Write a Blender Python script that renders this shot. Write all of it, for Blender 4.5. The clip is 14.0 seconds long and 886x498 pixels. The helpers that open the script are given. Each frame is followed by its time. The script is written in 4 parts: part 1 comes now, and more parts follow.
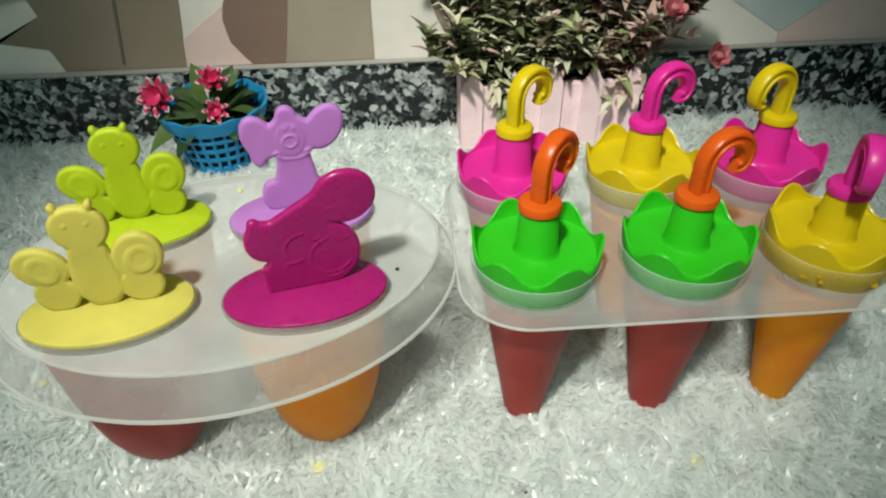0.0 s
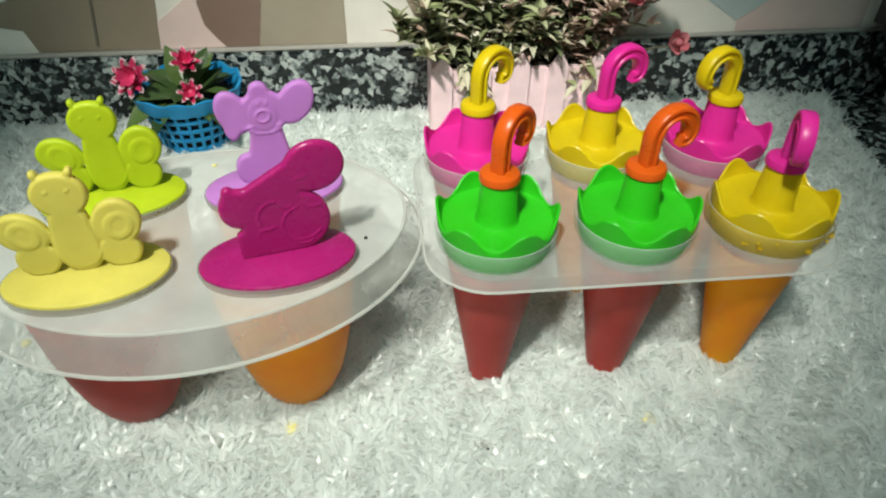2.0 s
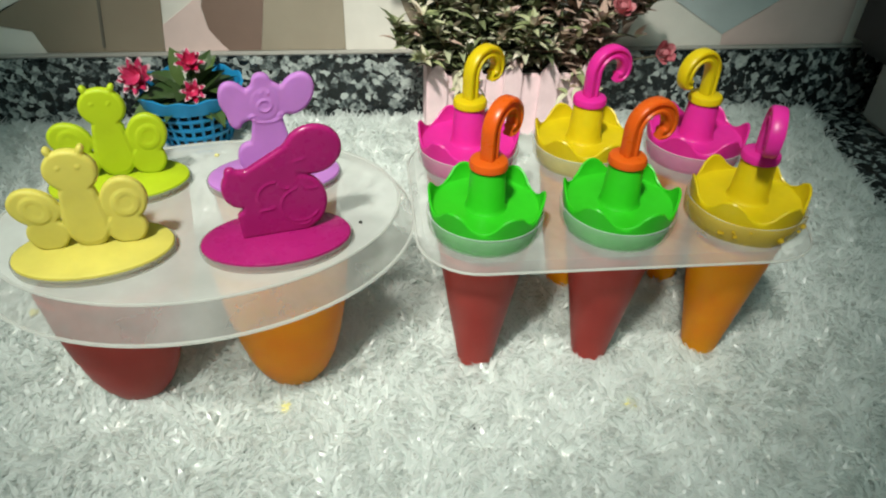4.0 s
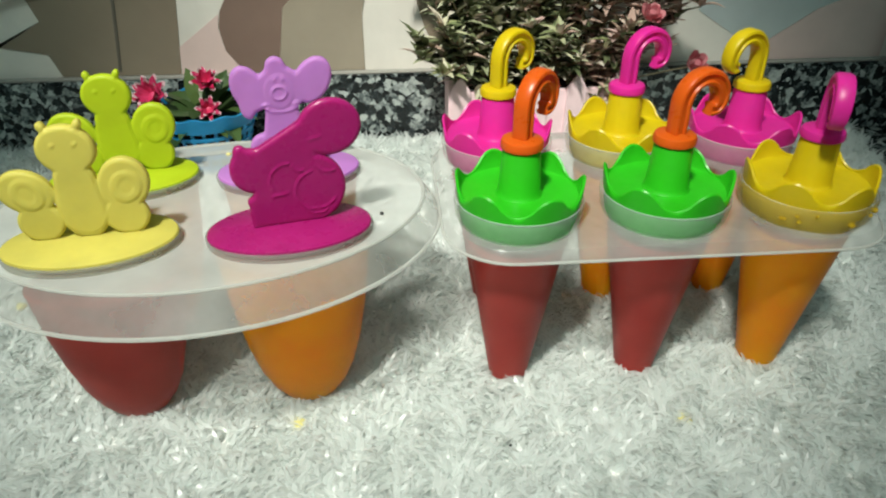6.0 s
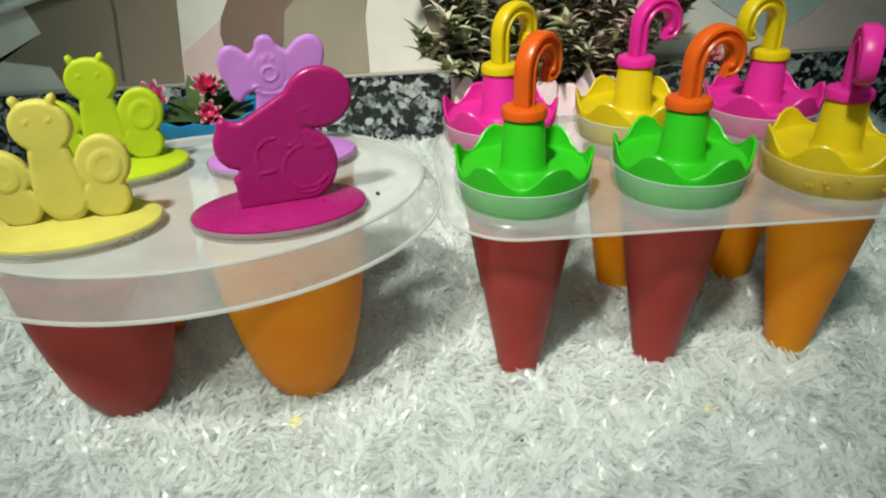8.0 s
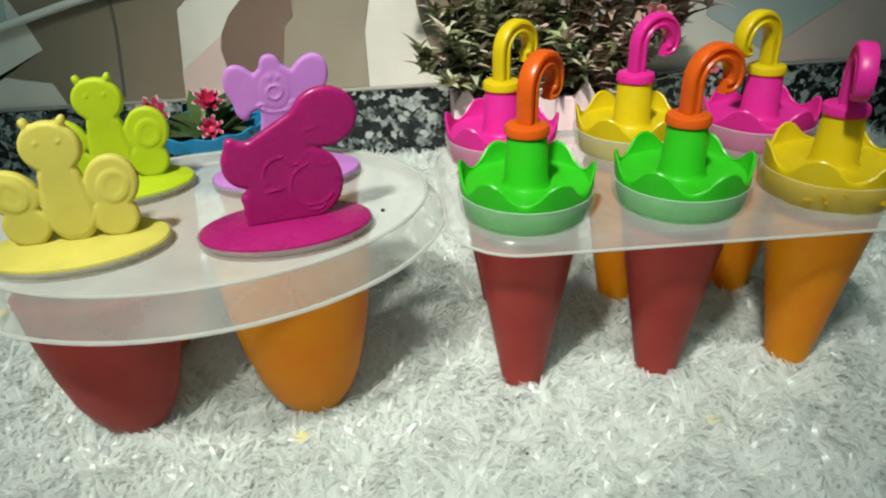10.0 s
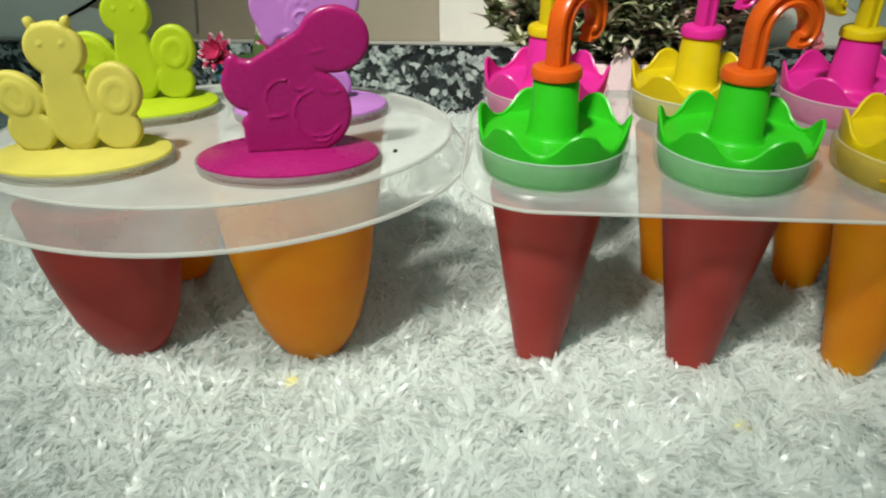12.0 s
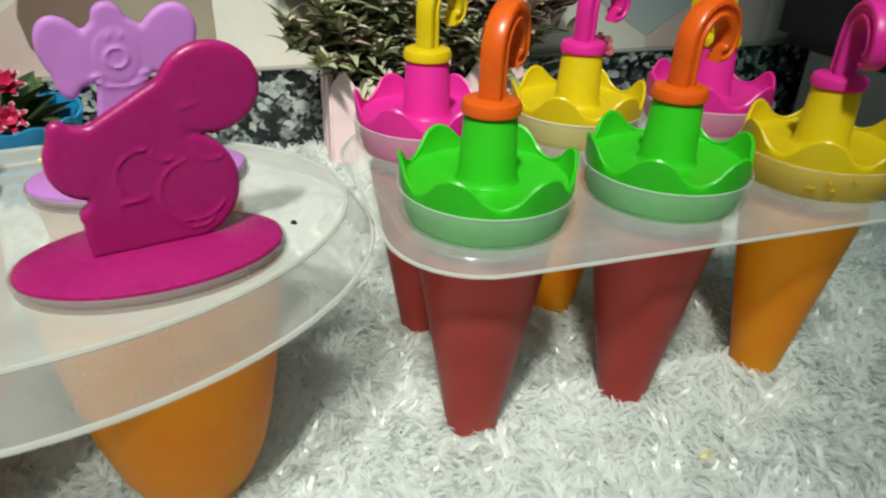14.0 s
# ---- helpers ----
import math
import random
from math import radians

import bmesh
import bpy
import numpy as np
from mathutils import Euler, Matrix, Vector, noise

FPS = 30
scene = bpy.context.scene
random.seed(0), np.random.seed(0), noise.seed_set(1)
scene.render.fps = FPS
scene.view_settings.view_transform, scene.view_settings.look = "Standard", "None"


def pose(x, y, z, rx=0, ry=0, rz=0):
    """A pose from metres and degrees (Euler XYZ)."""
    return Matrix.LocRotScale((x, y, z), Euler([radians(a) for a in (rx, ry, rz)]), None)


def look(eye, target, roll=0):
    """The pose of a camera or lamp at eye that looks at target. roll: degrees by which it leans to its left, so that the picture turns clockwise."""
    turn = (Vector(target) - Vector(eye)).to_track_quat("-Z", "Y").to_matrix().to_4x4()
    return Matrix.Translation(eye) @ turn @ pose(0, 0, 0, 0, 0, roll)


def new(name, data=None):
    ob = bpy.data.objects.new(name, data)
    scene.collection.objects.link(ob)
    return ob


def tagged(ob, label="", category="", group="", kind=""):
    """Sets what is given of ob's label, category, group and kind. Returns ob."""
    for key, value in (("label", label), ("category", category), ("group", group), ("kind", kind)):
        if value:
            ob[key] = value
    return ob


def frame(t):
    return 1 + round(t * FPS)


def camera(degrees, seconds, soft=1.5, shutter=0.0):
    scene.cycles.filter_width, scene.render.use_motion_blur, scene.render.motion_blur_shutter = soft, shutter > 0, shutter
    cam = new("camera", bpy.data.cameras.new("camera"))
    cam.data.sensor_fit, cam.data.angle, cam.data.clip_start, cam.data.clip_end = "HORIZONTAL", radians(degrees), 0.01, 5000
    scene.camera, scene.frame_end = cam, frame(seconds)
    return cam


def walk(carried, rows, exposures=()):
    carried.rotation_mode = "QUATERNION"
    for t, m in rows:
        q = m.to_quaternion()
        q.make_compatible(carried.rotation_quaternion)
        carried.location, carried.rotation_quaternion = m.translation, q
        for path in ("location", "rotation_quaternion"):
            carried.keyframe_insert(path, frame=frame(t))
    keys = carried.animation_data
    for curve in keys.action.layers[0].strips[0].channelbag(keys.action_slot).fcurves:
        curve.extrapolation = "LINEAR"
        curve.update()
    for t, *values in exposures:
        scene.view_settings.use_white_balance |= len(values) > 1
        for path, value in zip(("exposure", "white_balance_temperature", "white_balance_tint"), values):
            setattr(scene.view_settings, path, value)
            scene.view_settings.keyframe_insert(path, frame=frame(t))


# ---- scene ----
cam = camera(65.6, 14.0, soft=2.1, shutter=0.3)
PATH = [
    (0, (-0.004, 0.032, 0.248), (0.102, 1.611, -0.975), -0.9),
    (0.5, (-0.005, 0.032, 0.247), (0.108, 1.605, -0.983), -0.8),
    (1, (-0.005, 0.031, 0.246), (0.122, 1.6, -0.988), -0.5),
    (1.5, (-0.003, 0.026, 0.249), (0.136, 1.601, -0.976), -0.4),
    (2, (-0.001, 0.014, 0.25), (0.171, 1.573, -0.991), 0.6),
    (2.5, (-0.001, -0.001, 0.25), (0.191, 1.551, -0.998), 1.9),
    (4.8, (-0.002, -0.006, 0.237), (0.185, 1.603, -0.936), 1.6),
    (5, (-0.004, -0.006, 0.231), (0.168, 1.603, -0.945), 0.9),
    (5.5, (-0.002, -0.003, 0.225), (0.158, 1.613, -0.944), 0.0),
    (6, (-0.004, 0.002, 0.209), (0.139, 1.695, -0.845), -0.0),
    (6.5, (0.003, 0.009, 0.183), (0.128, 1.716, -0.851), -1.0),
    (7, (0.004, 0.01, 0.182), (0.11, 1.736, -0.823), -1.6),
    (7.5, (0.003, 0.008, 0.185), (0.106, 1.752, -0.789), -1.6),
    (8, (0.003, 0.007, 0.185), (0.094, 1.746, -0.798), -2.3),
    (10.3, (0.0, 0.006, 0.189), (0.104, 1.757, -0.772), -2.5),
    (10.5, (0.003, 0.006, 0.189), (0.104, 1.75, -0.784), -2.3),
    (11, (0.004, 0.011, 0.187), (0.109, 1.748, -0.799), -2.0),
    (11.5, (0.013, 0.022, 0.184), (0.057, 1.751, -0.82), -1.4),
    (12, (0.029, 0.019, 0.169), (-0.134, 1.74, -0.836), -0.7),
    (12.2, (0.039, 0.019, 0.17), (-0.186, 1.775, -0.761), -2.4),
    (12.5, (0.067, 0.031, 0.173), (-0.315, 1.789, -0.7), -4.1),
    (12.8, (0.082, 0.035, 0.16), (-0.242, 1.796, -0.732), -2.4),
    (13, (0.085, 0.041, 0.15), (-0.216, 1.824, -0.704), -2.8),
    (13.2, (0.073, 0.05, 0.148), (-0.19, 1.834, -0.717), -3.0),
    (13.5, (0.034, 0.065, 0.153), (0.124, 1.842, -0.76), -1.2),
    (13.8, (0.0, 0.074, 0.159), (0.409, 1.763, -0.831), 0.1),
    (14, (-0.023, 0.072, 0.163), (0.544, 1.726, -0.809), 1.9),
]
walk(cam, [(t, look(eye, target, roll)) for t, eye, target, roll in PATH],
     exposures=[(0, -0.15), (1.0, -0.12), (2.0, 0.0), (12.0, 0.0), (12.6, 0.12), (13.2, 0.14), (13.8, 0.0), (14, -0.06)])

LAMP_AT = (-0.31, -0.40, 1.25)

# ---- light ----
world = bpy.data.worlds.new("world")
scene.world = world
world.use_nodes = True
bg = world.node_tree.nodes["Background"]
bg.inputs[0].default_value = (0.66, 0.95, 0.98, 1)
bg.inputs[1].default_value = 0.05


def lamp(name, kind, m, energy, colour, size):
    data = bpy.data.lights.new(name, kind)
    data.energy, data.color = energy, colour
    if kind == "AREA":
        data.shape, data.size = "SQUARE", size
    else:
        data.shadow_soft_size = size
        data.spot_size, data.spot_blend = radians(25.0), 1.0
    ob = new(name, data)
    ob.matrix_world = m
    return ob


lamp("kitchen_spot", "SPOT", look(LAMP_AT, (0.02, 0.380, 0.0)), 137.0, (1.0, 0.985, 0.885), 0.06)
# unseen soft fill, added and tilted to brighten the wall and upright faces
lamp("fill_light", "AREA", look((-0.10, -0.40, 1.42), (-0.05, 0.45, 0.10)), 7.2, (0.68, 1.0, 0.94), 0.9)


# ---- materials ----
def nodes_of(name):
    m = bpy.data.materials.new(name)
    m.use_nodes = True
    t = m.node_tree
    return m, t.nodes, t.links, t.nodes["Principled BSDF"]


def coord(n, l, scale, detail=4.0, rough=0.55, kind="ShaderNodeTexNoise"):
    c = n.new("ShaderNodeTexCoord")
    x = n.new(kind)
    l.new(c.outputs["Object"], x.inputs["Vector"])
    x.inputs["Scale"].default_value = scale
    if kind == "ShaderNodeTexNoise":
        x.inputs["Detail"].default_value = detail
        x.inputs["Roughness"].default_value = rough
    return x


def ramp(n, l, source, stops):
    r = n.new("ShaderNodeValToRGB")
    els = r.color_ramp.elements
    while len(els) < len(stops):
        els.new(0.5)
    for e, (p, c) in zip(els, stops):
        e.position, e.color = p, (*c, 1)
    l.new(source, r.inputs[0])
    return r


def bump(n, l, bsdf, source, strength, distance):
    b = n.new("ShaderNodeBump")
    b.inputs["Strength"].default_value, b.inputs["Distance"].default_value = strength, distance
    l.new(source, b.inputs["Height"])
    l.new(b.outputs[0], bsdf.inputs["Normal"])


def plastic(name, colour, rough=0.34, sub=0.12, grain=900.0, strength=0.05, glow=0.36):
    """Injection-moulded plastic: slight mottling, fine grain, faint wear in the gloss."""
    m, n, l, b = nodes_of(name)
    big = coord(n, l, 60.0, 3.0)
    dark = tuple(c * 0.90 for c in colour)
    light = tuple(min(1.0, c * 1.06 + 0.004) for c in colour)
    r = ramp(n, l, big.outputs[0], [(0.3, dark), (0.7, light)])
    l.new(r.outputs[0], b.inputs["Base Color"])
    g = ramp(n, l, coord(n, l, 220.0, 5.0).outputs[0], [(0.3, (rough - 0.06,) * 3), (0.75, (rough + 0.10,) * 3)])
    l.new(g.outputs[0], b.inputs["Roughness"])
    b.inputs["Subsurface Weight"].default_value = sub
    b.inputs["Subsurface Radius"].default_value = (0.004, 0.003, 0.002)
    b.inputs["Subsurface Scale"].default_value = 1.0
    bump(n, l, b, coord(n, l, grain, 2.0).outputs[0], strength, 0.0006)
    if glow:
        back = n.new("ShaderNodeBsdfTranslucent")
        l.new(r.outputs[0], back.inputs[0])
        thin = n.new("ShaderNodeMixShader")
        thin.inputs[0].default_value = glow
        l.new(b.outputs[0], thin.inputs[1])
        l.new(back.outputs[0], thin.inputs[2])
        l.new(thin.outputs[0], n["Material Output"].inputs[0])
    return m


def frosted(name, colour, clear, rough=0.30):
    """Thin milky translucent plastic: part clear, part scattering, with a soft gloss."""
    m, n, l, b = nodes_of(name)
    out = n["Material Output"]
    b.inputs["Base Color"].default_value = (*colour, 1)
    b.inputs["Roughness"].default_value = rough
    b.inputs["Specular IOR Level"].default_value = 0.40
    back = n.new("ShaderNodeBsdfTranslucent")
    back.inputs[0].default_value = (*colour, 1)
    thin = n.new("ShaderNodeMixShader")
    thin.inputs[0].default_value = 0.45
    l.new(b.outputs[0], thin.inputs[1])
    l.new(back.outputs[0], thin.inputs[2])
    see = n.new("ShaderNodeBsdfTransparent")
    see.inputs[0].default_value = (0.97, 0.97, 0.96, 1)
    mix = n.new("ShaderNodeMixShader")
    cloud = ramp(n, l, coord(n, l, 45.0, 4.0).outputs[0], [(0.3, (max(0.0, 0.94 - clear) if clear < 0.9 else 1 - clear,) * 3), (0.7, (1.06 - clear if clear < 0.9 else 1 - clear,) * 3)])
    l.new(cloud.outputs[0], mix.inputs[0])
    l.new(see.outputs[0], mix.inputs[1])
    l.new(thin.outputs[0], mix.inputs[2])
    l.new(mix.outputs[0], out.inputs[0])
    bump(n, l, b, coord(n, l, 260.0, 3.0).outputs[0], 0.12, 0.001)
    return m


def juice(name, deep, light):
    m, n, l, b = nodes_of(name)
    r = ramp(n, l, coord(n, l, 38.0, 3.0).outputs[0], [(0.3, deep), (0.72, light)])
    l.new(r.outputs[0], b.inputs["Base Color"])
    b.inputs["Roughness"].default_value = 0.34
    b.inputs["Specular IOR Level"].default_value = 0.28
    b.inputs["Subsurface Weight"].default_value = 0.6
    b.inputs["Subsurface Radius"].default_value = (0.012, 0.006, 0.004)
    b.inputs["Subsurface Scale"].default_value = 1.0
    bump(n, l, b, coord(n, l, 500.0, 3.0).outputs[0], 0.05, 0.0008)
    back = n.new("ShaderNodeBsdfTranslucent")
    l.new(r.outputs[0], back.inputs[0])
    thin = n.new("ShaderNodeMixShader")
    thin.inputs[0].default_value = 0.30
    l.new(b.outputs[0], thin.inputs[1])
    l.new(back.outputs[0], thin.inputs[2])
    l.new(thin.outputs[0], n["Material Output"].inputs[0])
    return m


def granite():
    m, n, l, b = nodes_of("speckled_granite")
    v = coord(n, l, 230.0, kind="ShaderNodeTexVoronoi")
    warp = coord(n, l, 95.0, 5.0, 0.6)
    add = n.new("ShaderNodeVectorMath")
    add.operation = "MULTIPLY_ADD"
    add.inputs[1].default_value = (0.012, 0.012, 0.012)
    l.new(warp.outputs[1], add.inputs[0])
    c = n.new("ShaderNodeTexCoord")
    l.new(c.outputs["Object"], add.inputs[2])
    l.new(add.outputs[0], v.inputs["Vector"])
    sep = n.new("ShaderNodeSeparateColor")
    l.new(v.outputs["Color"], sep.inputs[0])
    fine = coord(n, l, 420.0, 4.0, 0.65)
    both = n.new("ShaderNodeMath")
    both.operation = "MULTIPLY_ADD"
    both.inputs[1].default_value = 0.5
    l.new(fine.outputs[0], both.inputs[0])
    half = n.new("ShaderNodeMath")
    half.operation = "MULTIPLY"
    half.inputs[1].default_value = 0.62
    l.new(sep.outputs[0], half.inputs[0])
    l.new(half.outputs[0], both.inputs[2])
    r = ramp(n, l, both.outputs[0], [(0.38, (0.004, 0.006, 0.007)), (0.56, (0.017, 0.023, 0.025)),
                                     (0.64, (0.10, 0.12, 0.12)), (0.84, (0.42, 0.46, 0.44))])
    l.new(r.outputs[0], b.inputs["Base Color"])
    b.inputs["Roughness"].default_value = 0.22
    return m


def painted(name, colour, scale=14.0, rough=0.55):
    m, n, l, b = nodes_of(name)
    x = coord(n, l, scale, 6.0, 0.6)
    r = ramp(n, l, x.outputs[0], [(0.3, tuple(c * 0.86 for c in colour)), (0.7, tuple(min(1, c * 1.06) for c in colour))])
    l.new(r.outputs[0], b.inputs["Base Color"])
    b.inputs["Roughness"].default_value = rough
    bump(n, l, b, coord(n, l, 300.0, 3.0).outputs[0], 0.06, 0.0008)
    return m


def varied(name, stops, rough=0.5, island=False, sub=0.0, translucent=0.0):
    """Colours that change from piece to piece."""
    m, n, l, b = nodes_of(name)
    if island:
        src = n.new("ShaderNodeNewGeometry").outputs["Random Per Island"]
    else:
        src = n.new("ShaderNodeObjectInfo").outputs["Random"]
    r = ramp(n, l, src, stops)
    mixed = n.new("ShaderNodeMix")
    mixed.data_type, mixed.blend_type = "RGBA", "MULTIPLY"
    mixed.inputs[0].default_value = 0.5
    l.new(r.outputs[0], mixed.inputs[6])
    g = ramp(n, l, coord(n, l, 420.0, 3.0).outputs[0], [(0.3, (0.78, 0.78, 0.78)), (0.7, (1, 1, 1))])
    l.new(g.outputs[0], mixed.inputs[7])
    l.new(mixed.outputs[2], b.inputs["Base Color"])
    b.inputs["Roughness"].default_value = rough
    b.inputs["Subsurface Weight"].default_value = sub
    b.inputs["Subsurface Radius"].default_value = (0.002, 0.002, 0.002)
    return m


def pile_fibre():
    """Glossy white synthetic fibre that lets much light through."""
    m, n, l, b = nodes_of("white_pile")
    r = ramp(n, l, n.new("ShaderNodeNewGeometry").outputs["Random Per Island"], [(0.0, (0.83, 0.87, 0.85)), (1.0, (0.91, 0.935, 0.92))])
    l.new(r.outputs[0], b.inputs["Base Color"])
    b.inputs["Roughness"].default_value = 0.26
    b.inputs["Specular IOR Level"].default_value = 0.7
    back = n.new("ShaderNodeBsdfTranslucent")
    l.new(r.outputs[0], back.inputs[0])
    thin = n.new("ShaderNodeMixShader")
    thin.inputs[0].default_value = 0.58
    l.new(b.outputs[0], thin.inputs[1])
    l.new(back.outputs[0], thin.inputs[2])
    clear = n.new("ShaderNodeBsdfTransparent")
    mix = n.new("ShaderNodeMixShader")
    mix.inputs[0].default_value = 0.64
    l.new(clear.outputs[0], mix.inputs[1])
    l.new(thin.outputs[0], mix.inputs[2])
    l.new(mix.outputs[0], n["Material Output"].inputs[0])
    return m


GREEN = plastic("green_plastic", (0.034, 0.59, 0.014), 0.36)
YELLOW = plastic("yellow_plastic", (0.76, 0.595, 0.006), 0.34)
PINK = plastic("pink_plastic", (0.80, 0.028, 0.37), 0.34)
ORANGE = plastic("orange_plastic", (0.78, 0.13, 0.008), 0.30)
LIME = plastic("lime_plastic", (0.50, 0.63, 0.010), 0.56)
STRAW = plastic("straw_yellow_plastic", (0.70, 0.63, 0.125), 0.56)
LILAC = plastic("lilac_plastic", (0.56, 0.235, 0.64), 0.56)
MAGENTA = plastic("magenta_plastic", (0.43, 0.012, 0.172), 0.28)
BLUE = plastic("blue_plastic", (0.02, 0.34, 0.66), 0.36)
MILKY = frosted("milky_plastic", (0.80, 0.83, 0.80), 0.40, 0.30)
# clearer than the plate, with the sloped skirt's shade darkening its colour
SKIRT = frosted("thin_shaded_milky_plastic", (0.56, 0.58, 0.55), 0.62, 0.42)
BEAD = frosted("milky_bead_plastic", (0.74, 0.76, 0.73), 0.42, 0.18)
SHELL = frosted("cup_plastic", (0.88, 0.86, 0.82), 0.99, 0.22)
TRAY = frosted("clear_tray_plastic", (0.76, 0.78, 0.75), 0.64, 0.22)
LIP = frosted("cup_lip_plastic", (0.90, 1.0, 0.96), 0.72, 0.10)
SPILL = frosted("wet_yellow_juice", (0.80, 0.56, 0.02), 0.55, 0.06)
RED_JUICE = juice("red_juice", (0.40, 0.040, 0.034), (0.52, 0.072, 0.060))
ORANGE_JUICE = juice("orange_juice", (0.90, 0.29, 0.001), (0.97, 0.40, 0.001))
GRANITE = granite()
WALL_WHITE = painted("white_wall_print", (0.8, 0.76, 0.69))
# the next three put the wall's cast shadows into colour
WALL_SHADOW_BROWN = painted("taupe_wall_shadow", (0.261, 0.209, 0.151))
WALL_SHADOW_DUSKY = painted("dusky_brown_wall_shadow", (0.215, 0.142, 0.112))
WALL_SHADOW_BEIGE = painted("beige_wall_shadow", (0.335, 0.286, 0.218))
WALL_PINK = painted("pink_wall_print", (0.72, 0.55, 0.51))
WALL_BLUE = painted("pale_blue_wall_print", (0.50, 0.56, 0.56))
WALL_LINE = painted("dark_wall_tone", (0.13, 0.115, 0.09))
ROOM = painted("pale_room_paint", (0.42, 0.44, 0.42), 6.0, 0.8)
MORTAR = painted("grout", (0.34, 0.33, 0.30), 160.0, 0.9)
CREAM = painted("cream_cable", (0.72, 0.72, 0.68), 30.0, 0.4)
PALE_PINK = painted("pale_pink_paint", (0.84, 0.63, 0.66), 50.0, 0.55)
SOIL = painted("dark_soil", (0.022, 0.016, 0.012), 200.0, 0.9)
BLACK = plastic("black_plastic", (0.010, 0.010, 0.011), 0.4, 0.0, glow=0.0)
GREY = painted("grey_white_paint", (0.50, 0.51, 0.50), 30.0, 0.5)
LEAF = varied("leaf", [(0.0, (0.13, 0.16, 0.07)), (0.3, (0.28, 0.31, 0.14)), (0.6, (0.44, 0.45, 0.27)), (0.85, (0.58, 0.54, 0.40)), (1.0, (0.62, 0.50, 0.41))], 0.5)
LEAF_ALL = varied("foliage", [(0.0, (0.09, 0.11, 0.05)), (0.4, (0.22, 0.25, 0.12)), (0.75, (0.47, 0.48, 0.33)), (1.0, (0.73, 0.65, 0.55))], 0.55, True)
LEAF_PINK = varied("pink_leaf", [(0.0, (0.30, 0.22, 0.15)), (0.5, (0.52, 0.36, 0.30)), (1.0, (0.70, 0.50, 0.46))], 0.5)
LEAF_DARK = varied("dark_leaf", [(0.0, (0.022, 0.050, 0.016)), (0.5, (0.045, 0.085, 0.024)), (1.0, (0.085, 0.14, 0.035))], 0.4)
TWIG = painted("twig", (0.10, 0.085, 0.045), 200.0, 0.7)
PETAL = varied("crimson_petal", [(0.0, (0.48, 0.012, 0.07)), (1.0, (0.62, 0.05, 0.16))], 0.5)
PETAL_TIP = varied("pale_petal_edge", [(0.0, (0.70, 0.45, 0.50)), (1.0, (0.82, 0.66, 0.68))], 0.5)
ROSE = varied("rose_petal", [(0.0, (0.50, 0.10, 0.13)), (1.0, (0.66, 0.28, 0.30))], 0.55)
PILE = pile_fibre()
RUG_BASE = painted("rug_backing", (0.82, 0.82, 0.79), 240.0, 0.95)
STAIN = painted("yellow_stain", (0.62, 0.58, 0.24), 300.0, 0.7)


# ---- building blocks ----
def mesh_of(name, bm, material):
    me = bpy.data.meshes.new(name)
    bm.normal_update()
    bm.to_mesh(me)
    bm.free()
    me.materials.append(material)
    for p in me.polygons:
        p.use_smooth = True
    return me


def sharp(me, degrees=35.0):
    me.set_sharp_from_angle(angle=radians(degrees))
    return me


def part(name, bm, material, parent=None, label="", m=None):
    ob = new(name, sharp(mesh_of(name, bm, material)))
    if parent is not None:
        ob.parent = parent
    if m is not None:
        ob.matrix_basis = m
    if label:
        ob["label"] = label
    return ob


def base(name, m, label, category, group=""):
    ob = new(name)
    ob.empty_display_size = 0.01
    ob.matrix_basis = m
    return tagged(ob, label, category, group)


def lathe(profile, segs=40, a=1.0, b=1.0, bm=None, wave=None):
    """Turns (radius, z) rows round z; closes on the axis where the radius is 0. wave(i, angle) gives (dr, dz)."""
    bm = bm or bmesh.new()
    rings = []
    for i, (r, z) in enumerate(profile):
        if r == 0:
            rings.append([bm.verts.new((0, 0, z))])
            continue
        ring = []
        for k in range(segs):
            t = 2 * math.pi * k / segs
            dr, dz = wave(i, t) if wave else (0, 0)
            ring.append(bm.verts.new(((r + dr) * a * math.cos(t), (r + dr) * b * math.sin(t), z + dz)))
        rings.append(ring)
    for p, q in zip(rings, rings[1:]):
        for k in range(segs):
            j = (k + 1) % segs
            if len(p) == 1 and len(q) == 1:
                continue
            if len(p) == 1:
                bm.faces.new((p[0], q[j], q[k]))
            elif len(q) == 1:
                bm.faces.new((p[k], p[j], q[0]))
            else:
                bm.faces.new((p[k], p[j], q[j], q[k]))
    bmesh.ops.recalc_face_normals(bm, faces=bm.faces)
    return bm


def box(size, centre=(0, 0, 0), bevel=0.0, bm=None):
    bm = bm or bmesh.new()
    made = bmesh.ops.create_cube(bm, size=1.0, matrix=Matrix.Translation(centre) @ Matrix.Diagonal((*size, 1)))
    if bevel:
        edges = {e for v in made["verts"] for e in v.link_edges}
        bmesh.ops.bevel(bm, geom=list(edges), offset=bevel, segments=2, affect="EDGES")
    return bm


def prism(outline, depth, bm=None):
    """A flat piece in the x-z plane, as thick as depth along y, its face at y = 0."""
    bm = bm or bmesh.new()
    front = [bm.verts.new((x, 0, z)) for x, z in outline]
    back = [bm.verts.new((x, depth, z)) for x, z in outline]
    n = len(outline)
    bm.faces.new(front)
    bm.faces.new(back[::-1])
    for i in range(n):
        bm.faces.new((front[i], back[i], back[(i + 1) % n], front[(i + 1) % n]))
    bmesh.ops.recalc_face_normals(bm, faces=bm.faces)
    return bm


